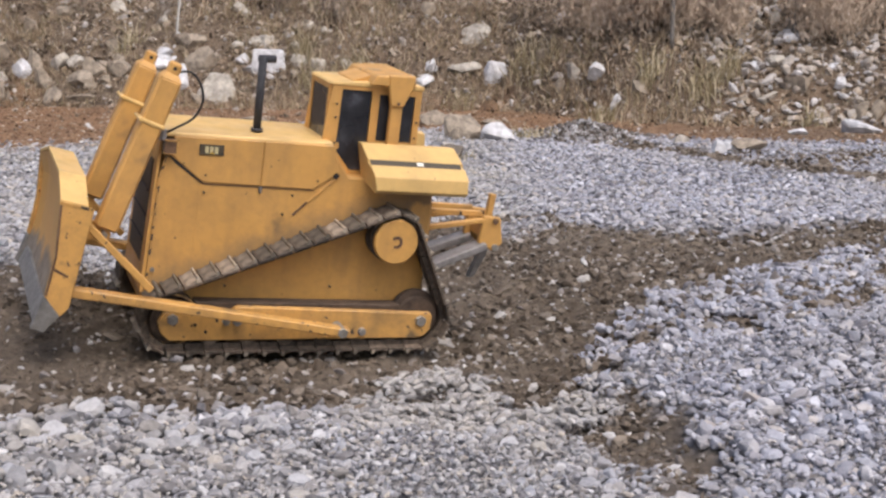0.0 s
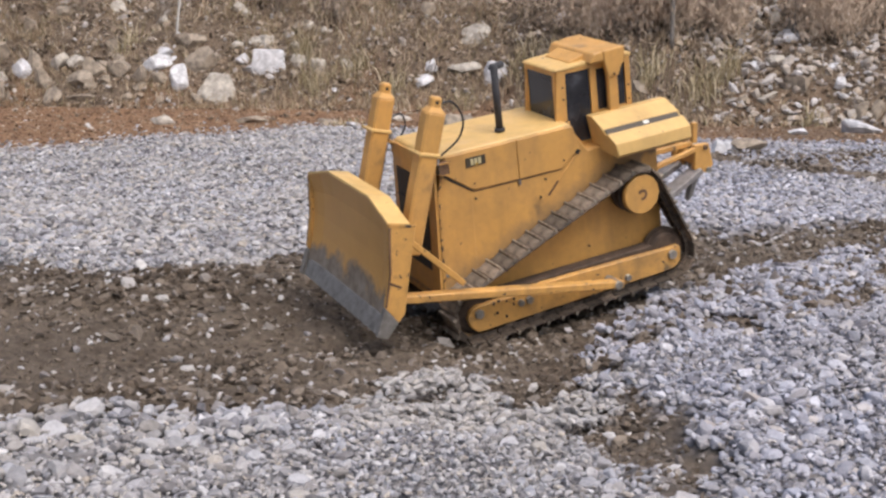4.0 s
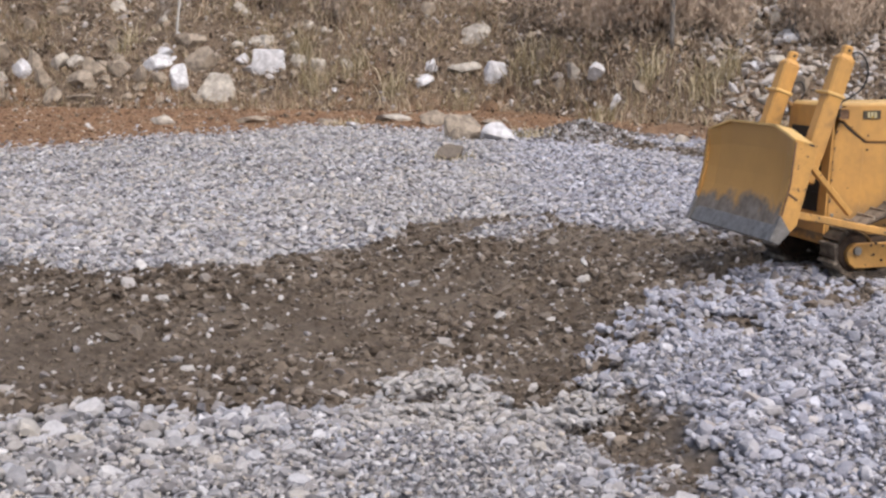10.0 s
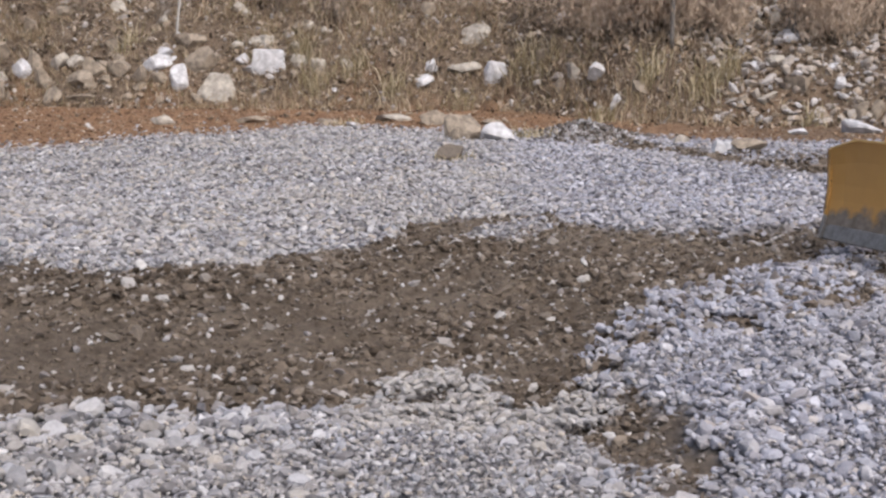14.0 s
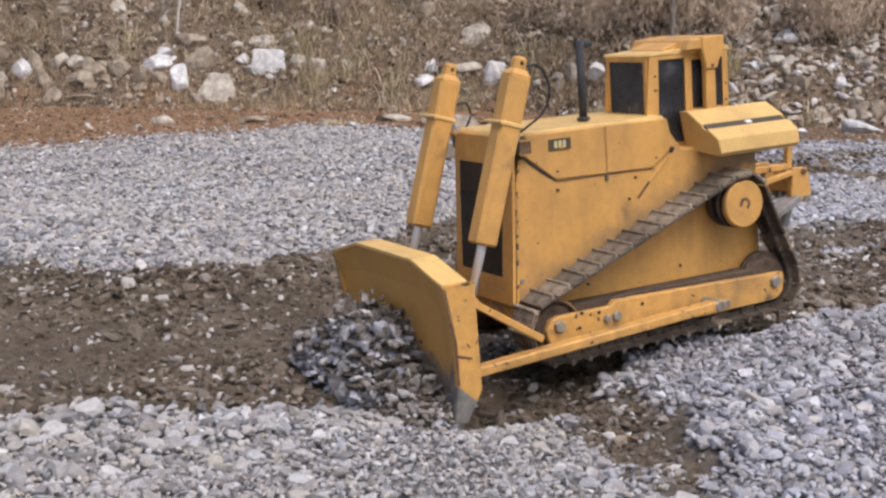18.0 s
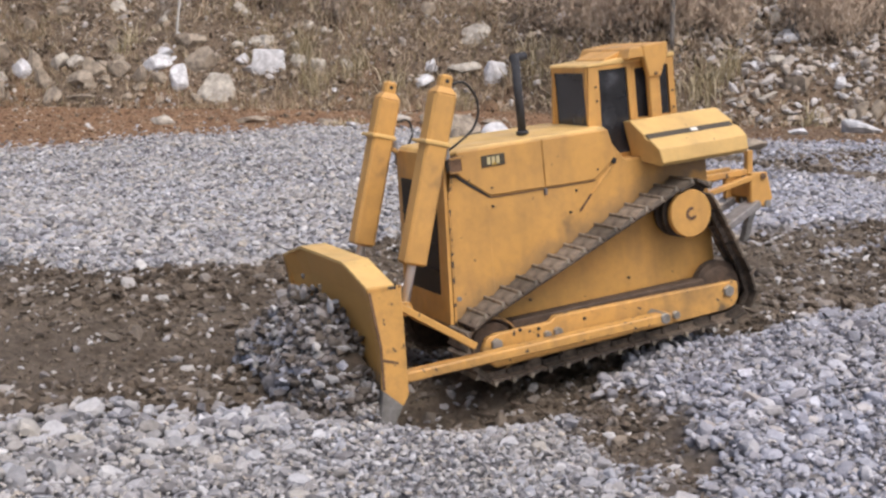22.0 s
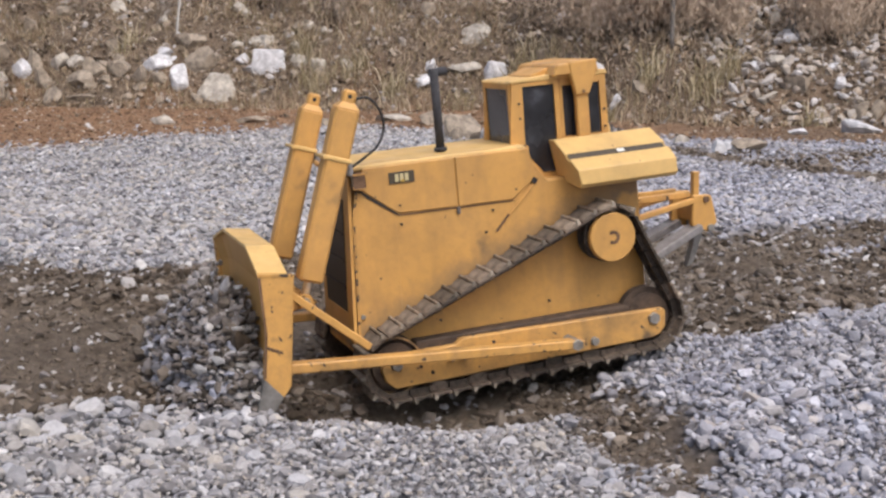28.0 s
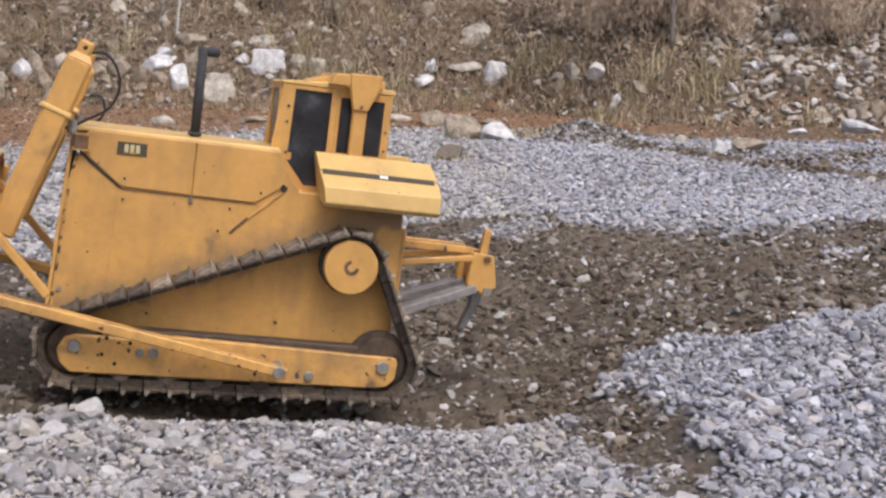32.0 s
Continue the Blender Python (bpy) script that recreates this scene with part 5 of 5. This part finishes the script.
def shrub(x, y, h, r, k, label, leafy):
    """Bare brush: many thin forking stems from one root, with withered leaves where it has them."""
    g = random.Random(k)
    root = tagged(new("shrub"), label, "shrub", "brush on the bank")
    z0 = float(height(x, y)) - 0.02
    root.location = (x, y, z0)
    stems, leaves = [], []
    for i in range(12):
        a, sp = g.uniform(0, 2 * math.pi), g.uniform(0.1, 1.0)
        p = Vector((g.gauss(0, 0.03), g.gauss(0, 0.03), 0))
        d = Vector((math.cos(a) * r * sp, math.sin(a) * r * sp, h * g.uniform(0.6, 1.1)))
        line = [p, p + d * 0.4 + Vector((g.gauss(0, 0.02), g.gauss(0, 0.02), 0.03)), p + d * 0.75 + Vector((g.gauss(0, 0.03), g.gauss(0, 0.03), 0.02)), p + d]
        stems.append((line, g.uniform(0.002, 0.0035)))
        for j in range(10):
            q = line[0].lerp(line[3], 0.1 + 0.9 * g.random())
            e = q + Vector((g.gauss(0, 0.5), g.gauss(0, 0.5), g.uniform(0.1, 0.9))).normalized() * g.uniform(0.05, 0.16)
            stems.append(([q, e], 0.0013))
            leaves += [e, q.lerp(e, 0.5)]
    bm = bmesh.new()
    for line, rad in stems:
        prev = None
        for i, p in enumerate(line):
            rr = rad * (1 - 0.7 * i / (len(line) - 1))
            ring = [bm.verts.new(p + Vector((math.cos(t) * rr, math.sin(t) * rr, 0))) for t in (0, 2.09, 4.19)]
            if prev:
                for j in range(3):
                    bm.faces.new((prev[j], prev[(j + 1) % 3], ring[(j + 1) % 3], ring[j]))
            prev = ring
    part("brushwood", bm, twig_mat, root)
    if leafy:
        bm = bmesh.new()
        for q in leaves:
            for _ in range(leafy * 3):
                c = q + Vector((g.gauss(0, 0.045), g.gauss(0, 0.045), g.gauss(0, 0.06)))
                u = Vector((g.gauss(0, 0.7), g.gauss(0, 0.7), 1)).normalized() * g.uniform(0.012, 0.04)
                w = u.cross(Vector((g.gauss(0, 0.5), 1, 0))).normalized() * g.uniform(0.002, 0.0045)
                bm.faces.new([bm.verts.new(c - u), bm.verts.new(c + w), bm.verts.new(c + u), bm.verts.new(c - w)])
        part("foliage", bm, leaf_mat, root)
    return root


rockfall_mat = island_mat("rockfall", [(0.0, (0.36, 0.30, 0.25)), (0.5, (0.48, 0.425, 0.37)), (0.85, (0.53, 0.49, 0.47)), (1.0, (0.60, 0.58, 0.58))], scale=30, spread=0.5)
grit_mat = island_mat("clay_grit", [(0.0, (0.10, 0.058, 0.034)), (0.35, (0.215, 0.13, 0.076)), (0.65, (0.30, 0.192, 0.118)), (0.9, (0.38, 0.28, 0.195)), (1.0, (0.52, 0.45, 0.37))], scale=40, spread=0.4)
litter_mat = blades_mat("litter", [(0.0, (0.05, 0.036, 0.026)), (0.3, (0.10, 0.072, 0.05)), (0.5, (0.25, 0.185, 0.135)), (0.8, (0.44, 0.36, 0.28)), (1.0, (0.60, 0.54, 0.48))])
leaf_mat = blades_mat("withered_leaves", [(0.0, (0.36, 0.275, 0.205)), (0.5, (0.47, 0.37, 0.28)), (1.0, (0.58, 0.485, 0.39))])
green_grass = blades_mat("tuft_grass", [(0.0, (0.16, 0.13, 0.07)), (0.4, (0.34, 0.28, 0.165)), (0.75, (0.50, 0.42, 0.285)), (1.0, (0.66, 0.58, 0.45))])
bank_rubble()
rockfall()
clay_grit()
litter()
bank_grass()
for k_, (x_, y_, h_, n_b) in enumerate(((0.60, 8.85, 0.26, 60), (0.70, 8.75, 0.22, 50), (0.52, 9.0, 0.24, 45), (-0.6, 9.15, 0.2, 90), (-0.9, 9.1, 0.22, 90), (-0.35, 8.95, 0.18, 80), (1.25, 8.0, 0.2, 100), (1.55, 7.8, 0.2, 110), (1.72, 7.85, 0.18, 90), (0.1, 8.85, 0.15, 70), (-1.0, 9.4, 0.24, 90), (-2.3, 9.6, 0.2, 80), (0.42, 6.5, 0.10, 60), (0.95, 7.75, 0.16, 80), (2.1, 7.45, 0.12, 70), (-0.53, 7.5, 0.07, 60), (0.44, 6.6, 0.06, 50), (0.04, 5.56, 0.045, 60), (0.06, 5.58, 0.04, 50))):
    tuft(x_, y_, h_, n_b, 300 + k_, green_grass, "tuft of yellow-green grass on the bank" if h_ > 0.12 else "small withered grass tuft by the gravel")
for k_, (x_, y_, h_, r_, lf) in enumerate(((1.10, 8.45, 0.50, 0.20, 3), (1.28, 8.32, 0.50, 0.22, 4), (1.48, 8.25, 0.50, 0.22, 4), (1.64, 8.30, 0.5, 0.2, 4), (1.78, 8.2, 0.42, 0.16, 3), (1.38, 8.5, 0.5, 0.2, 4), (0.9, 8.8, 0.5, 0.2, 2), (2.22, 8.05, 0.40, 0.16, 3), (2.40, 8.0, 0.42, 0.18, 3), (2.58, 8.05, 0.45, 0.2, 3), (2.8, 8.1, 0.5, 0.2, 3), (0.62, 9.3, 0.5, 0.2, 1), (-0.3, 9.8, 0.5, 0.22, 0), (-0.75, 9.7, 0.45, 0.2, 1), (-1.2, 9.95, 0.45, 0.2, 1), (-2.1, 9.9, 0.4, 0.18, 0), (-2.7, 10.1, 0.4, 0.2, 1), (-3.2, 10.3, 0.4, 0.2, 1), (0.25, 9.9, 0.45, 0.2, 1))):
    shrub(x_, y_, h_, r_, 500 + k_, "brown leafless brush with withered leaves" if lf > 1 else "thin grey dead brush", lf)


def stalk(x, y, h, r, lean, mat, label, name, category):
    z = float(height(x, y)) - 0.03
    ob = part(name, tube([(0, 0, 0), (lean * 0.3, 0, h * 0.4), (lean * 0.7, 0.01, h * 0.75), (lean, 0, h)], r, 8), mat, None, label)
    ob.location = (x, y, z)
    return tagged(ob, category=category)


pale_wood = steel_mat("pale_dead_wood", (0.42, 0.40, 0.37), (0.6, 0.58, 0.55), 0.8, 0.0)
grey_bark = steel_mat("grey_bark", (0.12, 0.105, 0.09), (0.24, 0.22, 0.20), 0.9, 0.0)
stalk(-1.95, 9.64, 0.42, 0.009, 0.05, pale_wood, "pale dead stalk leaning in the grass", "dead_stalk", "stalk")
stalk(1.41, 8.12, 1.3, 0.014, 0.02, grey_bark, "thin grey upright sapling trunk", "sapling", "sapling")
stalk(2.14, 8.05, 0.9, 0.012, 0.06, grey_bark, "thin dark sapling trunk on the bank", "sapling", "sapling")

# a clod of brown earth on the gravel
rock(0.04, 5.56, 0.13, 0.06, dirty_mat, "brown clod of earth lying on the gravel", 777)

# ---- loose stone that the blade will push ----
load = []
slot_rng = np.random.default_rng(5)


def clump_mesh(n, top, grow):
    """A patch of gravel, clean above and soiled beneath."""
    v, f, m = [], [], []
    for side, mat in ((1, 0), (-1, 1)):
        a, q = slot_rng.uniform(0, 2 * np.pi, n), np.sqrt(slot_rng.random(n)) * 0.058
        size = (0.007 + 0.015 * slot_rng.beta(1.2, 2.6, n)) * grow if side > 0 else 0.005 + 0.015 * slot_rng.beta(1.0, 3.0, n)
        z = size * slot_rng.uniform(-0.1, 0.5, n) * side - (0.016 if side < 0 else 0)
        me = stones_mesh("tmp", q * np.cos(a), q * np.sin(a), z, size, 0.4)
        co = np.empty(len(me.vertices) * 3, np.float32)
        me.vertices.foreach_get("co", co)
        v.append(co.reshape(-1, 3))
        f.append((ICO_F[None] + (np.arange(n) * 12)[:, None, None]).reshape(-1, 3) + 12 * n * mat)
        m += [mat] * (20 * n)
        bpy.data.meshes.remove(me)
    me = mesh_from("loose_gravel", np.concatenate(v), np.concatenate(f))
    me.polygons.foreach_set("material_index", np.array(m, np.int32))
    me.materials.append(top)
    me.materials.append(heap_mat)
    return me


def single_mesh(mat):
    me = stones_mesh("stone", np.zeros(1), np.zeros(1), np.zeros(1), np.array([0.006 + 0.022 * slot_rng.beta(1.0, 2.2)]), 0.4)
    me.materials.append(mat)
    return me


def slot(reach):
    """A place in the heap before the blade: ahead of it, across it, and the heap's height there."""
    v = float(slot_rng.uniform(-0.210, 0.178))
    u = float(slot_rng.beta(1.0, 1.5)) * reach
    return u, v, 0.180 * max(0.03, 1 - u / 0.145) * max(0.10, 1 - ((v + 0.02) / 0.25) ** 2)


def loose_stone():
    clumps = [clump_mesh(38, gravel_blue, 1.0) for _ in range(6)] + [clump_mesh(52, gravel_dusty, 0.72) for _ in range(5)] + [clump_mesh(40, gravel_plain, 1.0) for _ in range(5)]
    spots = [(a, b) for a in np.arange(0.28, 1.9, 0.074) for b in np.arange(1.95, 3.7, 0.074)]
    spots += [(a, b) for a in np.arange(-0.56, 0.28, 0.046) for b in np.arange(1.84, 2.4, 0.046)]
    for xx, yy in spots:
        x, y = xx + slot_rng.uniform(-0.03, 0.03), yy + slot_rng.uniform(-0.03, 0.03)
        bare = np.interp(x, BARE_X, BARE_Y)
        near = np.interp(x, STRIP_NEAR_X, STRIP_NEAR_Y)
        if bare - 0.04 < y < near - (0.01 if x > 0.3 else 0.05):
            ob = tagged(new("loose_gravel", clumps[slot_rng.integers(6) if x > 0.29 else (6 if x > -0.14 else 11) + slot_rng.integers(5)]), "loose grey gravel that the blade heaps up", "gravel", kind="stuff")
            load.append((ob, x, y, 0.0 if x > 0.26 else 0.010, slot(0.07), 0.7))
    singles = [single_mesh(m) for m in (heap_mat, heap_mat, stray_mat, dirty_mat, dirty_mat, gravel_mat) for _ in range(6)]
    for _ in range(300):
        along, v = slot_rng.uniform(0, 1) ** 1.3, slot_rng.uniform(-0.2, 0.2)
        x, y = 1.75 - 1.35 * along + v * 0.5, 3.15 - 0.72 * along - v * 0.85
        ob = tagged(new("stone", singles[slot_rng.integers(len(singles))]), "loose broken stone pushed along by the blade", "stone", "stones heaped by the blade")
        load.append((ob, float(x), float(y), 0.008, slot(0.14), 1.0))
    clods = [stones_mesh("clod", np.zeros(1), np.zeros(1), np.zeros(1), np.array([r]), 0.4) for r in (0.022, 0.026, 0.030, 0.034)]
    for me in clods:
        me.materials.append(soil_clod)
    for _ in range(60):
        along, v = slot_rng.uniform(0, 1) ** 1.3, slot_rng.uniform(-0.2, 0.2)
        x, y = 1.75 - 1.35 * along + v * 0.5, 3.15 - 0.72 * along - v * 0.85
        ob = tagged(new("clod", clods[slot_rng.integers(4)]), "dark lump of damp soil rolled along by the blade", "clod", "clods heaped by the blade")
        u, w, top = slot(0.12)
        load.append((ob, float(x), float(y), -0.022, (u, w, top * 0.72), 1.0))


loose_stone()


# ---- what moves ----
# Seconds; the machine's place on the ground; its roll, pitch and heading in degrees.
DOZER_PATH = (
    (0, -0.171, 2.542, -0.002, -6.1, -5.4, 201.4),
    (0.5, -0.162, 2.541, -0.002, -6.1, -5.2, 201.9),
    (1, -0.115, 2.571, -0.002, -6.2, -3.9, 199.8),
    (1.5, -0.041, 2.607, 0.001, -6.5, -1.3, 199.1),
    (2, 0.066, 2.668, 0.003, -6.6, 1.3, 199.9),
    (2.5, 0.12, 2.7, 0.008, -6.9, 3.8, 200.4),
    (3, 0.209, 2.764, 0.024, -7.4, 6.5, 202.3),
    (3.5, 0.293, 2.823, 0.04, -7.5, 9, 205.4),
    (5.5, 0.56, 2.965, 0.079, -7, 11.9, 198),
    (6, 0.616, 2.97, 0.088, -7.5, 11.2, 194.7),
    (6.5, 0.665, 2.976, 0.088, -7.3, 10.4, 189.3),
    (7, 0.695, 2.95, 0.086, -6.5, 9, 183.8),
    (7.5, 0.766, 2.961, 0.077, -3.8, 6.4, 181.8),
    (8, 0.857, 2.979, 0.064, -0.6, 3.2, 183.2),
    (8.5, 0.967, 3.016, 0.046, 2, 0.2, 185.8),
    (9, 1.057, 2.96, 0.044, 1.4, -0.2, 188.6),
    (9.5, 1.171, 3.054, 0.035, 1.3, -0.4, 191.5),
    (10, 1.27, 3.09, 0.029, 1.4, -0.3, 193.6),
    (10.5, 1.378, 3.13, 0.027, 1.6, -0.3, 195.2),
    (11, 1.487, 3.15, 0.035, 1.8, -0.4, 195.5),
    (11.5, 1.56, 3.18, 0.038, 2, -0.4, 195.9),
    (12, 1.629, 3.2, 0.041, 2, -0.4, 196),
    (13.5, 1.629, 3.2, 0.044, 2, -0.4, 196.4),
    (14, 1.618, 3.2, 0.044, 2, -0.4, 196.8),
    (14.5, 1.58, 3.183, 0.044, 2, -0.4, 197.8),
    (15.5, 1.2, 2.955, 0.05, 0.5, 0.4, 204.5),
    (16.5, 0.756, 2.673, 0.057, -1.1, 1.5, 212.2),
    (17, 0.651, 2.582, 0.065, 0.3, 3.1, 211.7),
    (17.5, 0.552, 2.512, 0.061, 1.1, 4, 210.2),
    (18, 0.478, 2.452, 0.057, 1.4, 3.8, 207.8),
    (18.5, 0.417, 2.41, 0.052, 1.7, 3.3, 205.5),
    (19, 0.4, 2.4, 0.052, 1.9, 3.2, 204),
    (19.5, 0.395, 2.398, 0.047, 2.2, 3.3, 203.2),
    (20, 0.391, 2.398, 0.045, 2.7, 3.5, 203.2),
    (20.5, 0.396, 2.413, 0.043, 2.7, 4, 204.1),
    (21, 0.392, 2.412, 0.042, 2.6, 4.6, 204.7),
    (21.5, 0.392, 2.413, 0.043, 2.4, 5.2, 204.7),
    (22, 0.392, 2.413, 0.045, 2.1, 5.9, 204.5),
    (22.5, 0.39, 2.41, 0.044, 1.9, 6.4, 204.3),
    (23, 0.38, 2.405, 0.045, 2.4, 6.5, 204.1),
    (23.5, 0.365, 2.395, 0.043, 3, 6.4, 203.3),
    (24, 0.335, 2.391, 0.037, 2.9, 6.1, 202.5),
    (24.5, 0.33, 2.386, 0.034, 2.4, 6, 202.6),
    (25, 0.324, 2.387, 0.033, 1.9, 6.1, 202.9),
    (25.5, 0.323, 2.383, 0.035, 1.5, 6.5, 203),
    (27.5, 0.275, 2.354, 0.02, 1.5, 5.7, 199),
    (28, 0.256, 2.337, 0.018, 1.3, 5.1, 198.9),
    (28.5, 0.223, 2.312, 0.013, 1.4, 4.1, 198.3),
    (29, 0.178, 2.289, 0.005, 1.5, 2.9, 196.8),
    (29.5, 0.125, 2.258, 0, 1.4, 1.5, 195.6),
    (30, 0.065, 2.231, -0.004, 1.5, -0.1, 195),
    (30.5, -0.004, 2.197, -0.006, 1.6, -2.4, 195),
    (31, -0.069, 2.17, -0.007, 2.2, -4.8, 194.8),
    (31.5, -0.14, 2.143, -0.006, 2.5, -6.5, 193.8),
    (32, -0.205, 2.121, 0.003, 2.1, -7.8, 192.7),
)
# Seconds and degrees by which the blade is raised about the arm pins.
BLADE_LIFT = ((0, 11.2), (1.0, 12.2), (2.5, 13.6), (3.5, 15), (6, 16.1), (8.5, 16.3), (9.5, 15.5), (10.5, 14.4), (11.5, 11.7), (12, 10.4), (13, 8.7), (14, 7.2), (14.5, 5.8), (15.5, 1.5), (16.5, 0.2), (19, 0), (20.5, 0.8), (22.5, 4.0), (24, 5.4), (25.5, 6.2), (27.5, 8.0), (28.5, 8.7), (29.5, 9.2), (30.5, 10.2), (31, 11), (32, 13.5))


PATH_COLS = np.array(DOZER_PATH).T


def at_time(t):
    return [float(np.interp(t, PATH_COLS[0], PATH_COLS[i])) for i in range(1, 7)]


def track_travel():
    """Times at which the tracks have run on by one shoe, and how far they have run."""
    rows, run, last = [(0.0, 0.0)], 0.0, at_time(0.0)
    for i in range(1, 641):
        t = i * 0.05
        p = at_time(t)
        a = radians(p[5])
        run += (p[0] - last[0]) * math.cos(a) + (p[1] - last[1]) * math.sin(a)
        last = p
        if abs(run - rows[-1][1]) >= PITCH * 0.9 or i == 640:
            rows.append((t, run))
    return rows


def load_rows(x, y, z, place, fill, k):
    """A stone's rows: at rest till the blade reaches it, then carried along in the heap."""
    g = random.Random(k)
    turn = g.uniform(0, 360)
    rest = pose(x, y, z + float(height(x, y)), 0, 0, turn)
    rows, caught, lean = [(0.0, rest)], None, 0.0
    u, v, top = place
    w = top * (g.uniform(0.62, 1.05) if fill == 1.0 else g.uniform(0.08, 0.68))
    axis_x, axis_y = g.uniform(0.6, 1.2), g.uniform(-0.5, 0.5)
    last = None
    for i in range(144, 321):
        t = i * 0.1
        p = at_time(t)
        a = radians(p[5])
        c, s = math.cos(a), math.sin(a)
        if caught is None:
            lx, ly = (x - p[0]) * c + (y - p[1]) * s, -(x - p[0]) * s + (y - p[1]) * c
            if lx < 0.655 + u and -0.26 < ly < 0.36 and lx > 0.3:
                caught = t
                rows.append((t, rest))
            continue
        if fill < 1.0 and i == round(caught * 10) + 2:
            hx, hy = p[0] + c * 0.69 - s * v, p[1] + s * 0.69 + c * v
            rows.append((t, pose((x + hx) / 2, (y + hy) / 2, float(height(x, y)) + 0.012 + w * 0.25, 80, 0, turn)))
        if t < caught + 0.35 or (i % 5 and i != 320):
            continue
        out = 0.655 + u * float(np.interp(t, (16, 21, 25), (0.5, 0.62, 1.0)))
        hx, hy = p[0] + c * out - s * v, p[1] + s * out + c * v
        if last:
            lean += min(50.0, 700.0 * math.dist(last, (hx, hy)))
        last = (hx, hy)
        grown = float(np.interp(t, (16, 18, 21, 25, 32), (0.75, 1.05, 1.15, 1.25, 1.25)))
        rows.append((t, pose(hx, hy, float(height(hx, hy)) + w * grown, lean * axis_x if fill == 1.0 else 170, lean * axis_y if fill == 1.0 else 0, turn)))
    if rows[-1][0] < 32.0:
        rows.append((32.0, rows[-1][1]))
    return rows


def motions():
    walk(dozer, [(r[0], pose(*r[1:])) for r in DOZER_PATH])
    px, pz = PIVOT
    walk(blade_ob, [(t, pose(px, 0, pz, 0, -a, 0)) for t, a in BLADE_LIFT])
    tx, ty, tz = TRUNNION
    for body, shaft, s in cylinders:
        b_rows, r_rows = [], []
        for t, a in BLADE_LIFT:
            c, k = math.cos(radians(a)), math.sin(radians(a))
            ex, ez = px + c * ROD_EYE[0] - k * ROD_EYE[1], pz + k * ROD_EYE[0] + c * ROD_EYE[1]
            lean = math.degrees(math.atan2(tx - ex, tz - ez))
            b_rows.append((t, pose(tx, s * SPREAD[s], tz, 0, lean, 0)))
            r_rows.append((t, pose(ex, s * SPREAD[s], ez, 0, lean, 0)))
        walk(body, b_rows)
        walk(shaft, r_rows)
    for k, (ob, x, y, z, place, fill) in enumerate(load):
        walk(ob, load_rows(x, y, z, place, fill, k))
    run = track_travel()
    for ob, k, y in shoes:
        rows = []
        for t, d in run:
            x, z, a = belt(k * PITCH + d)
            rows.append((t, pose(x, y, z, 0, -math.degrees(a), 0)))
        walk(ob, rows)
    for ob, w in wheels:
        walk(ob, [(t, pose(w[0], 0, w[1], 0, math.degrees(d / w[2]), 0)) for t, d in run])


motions()
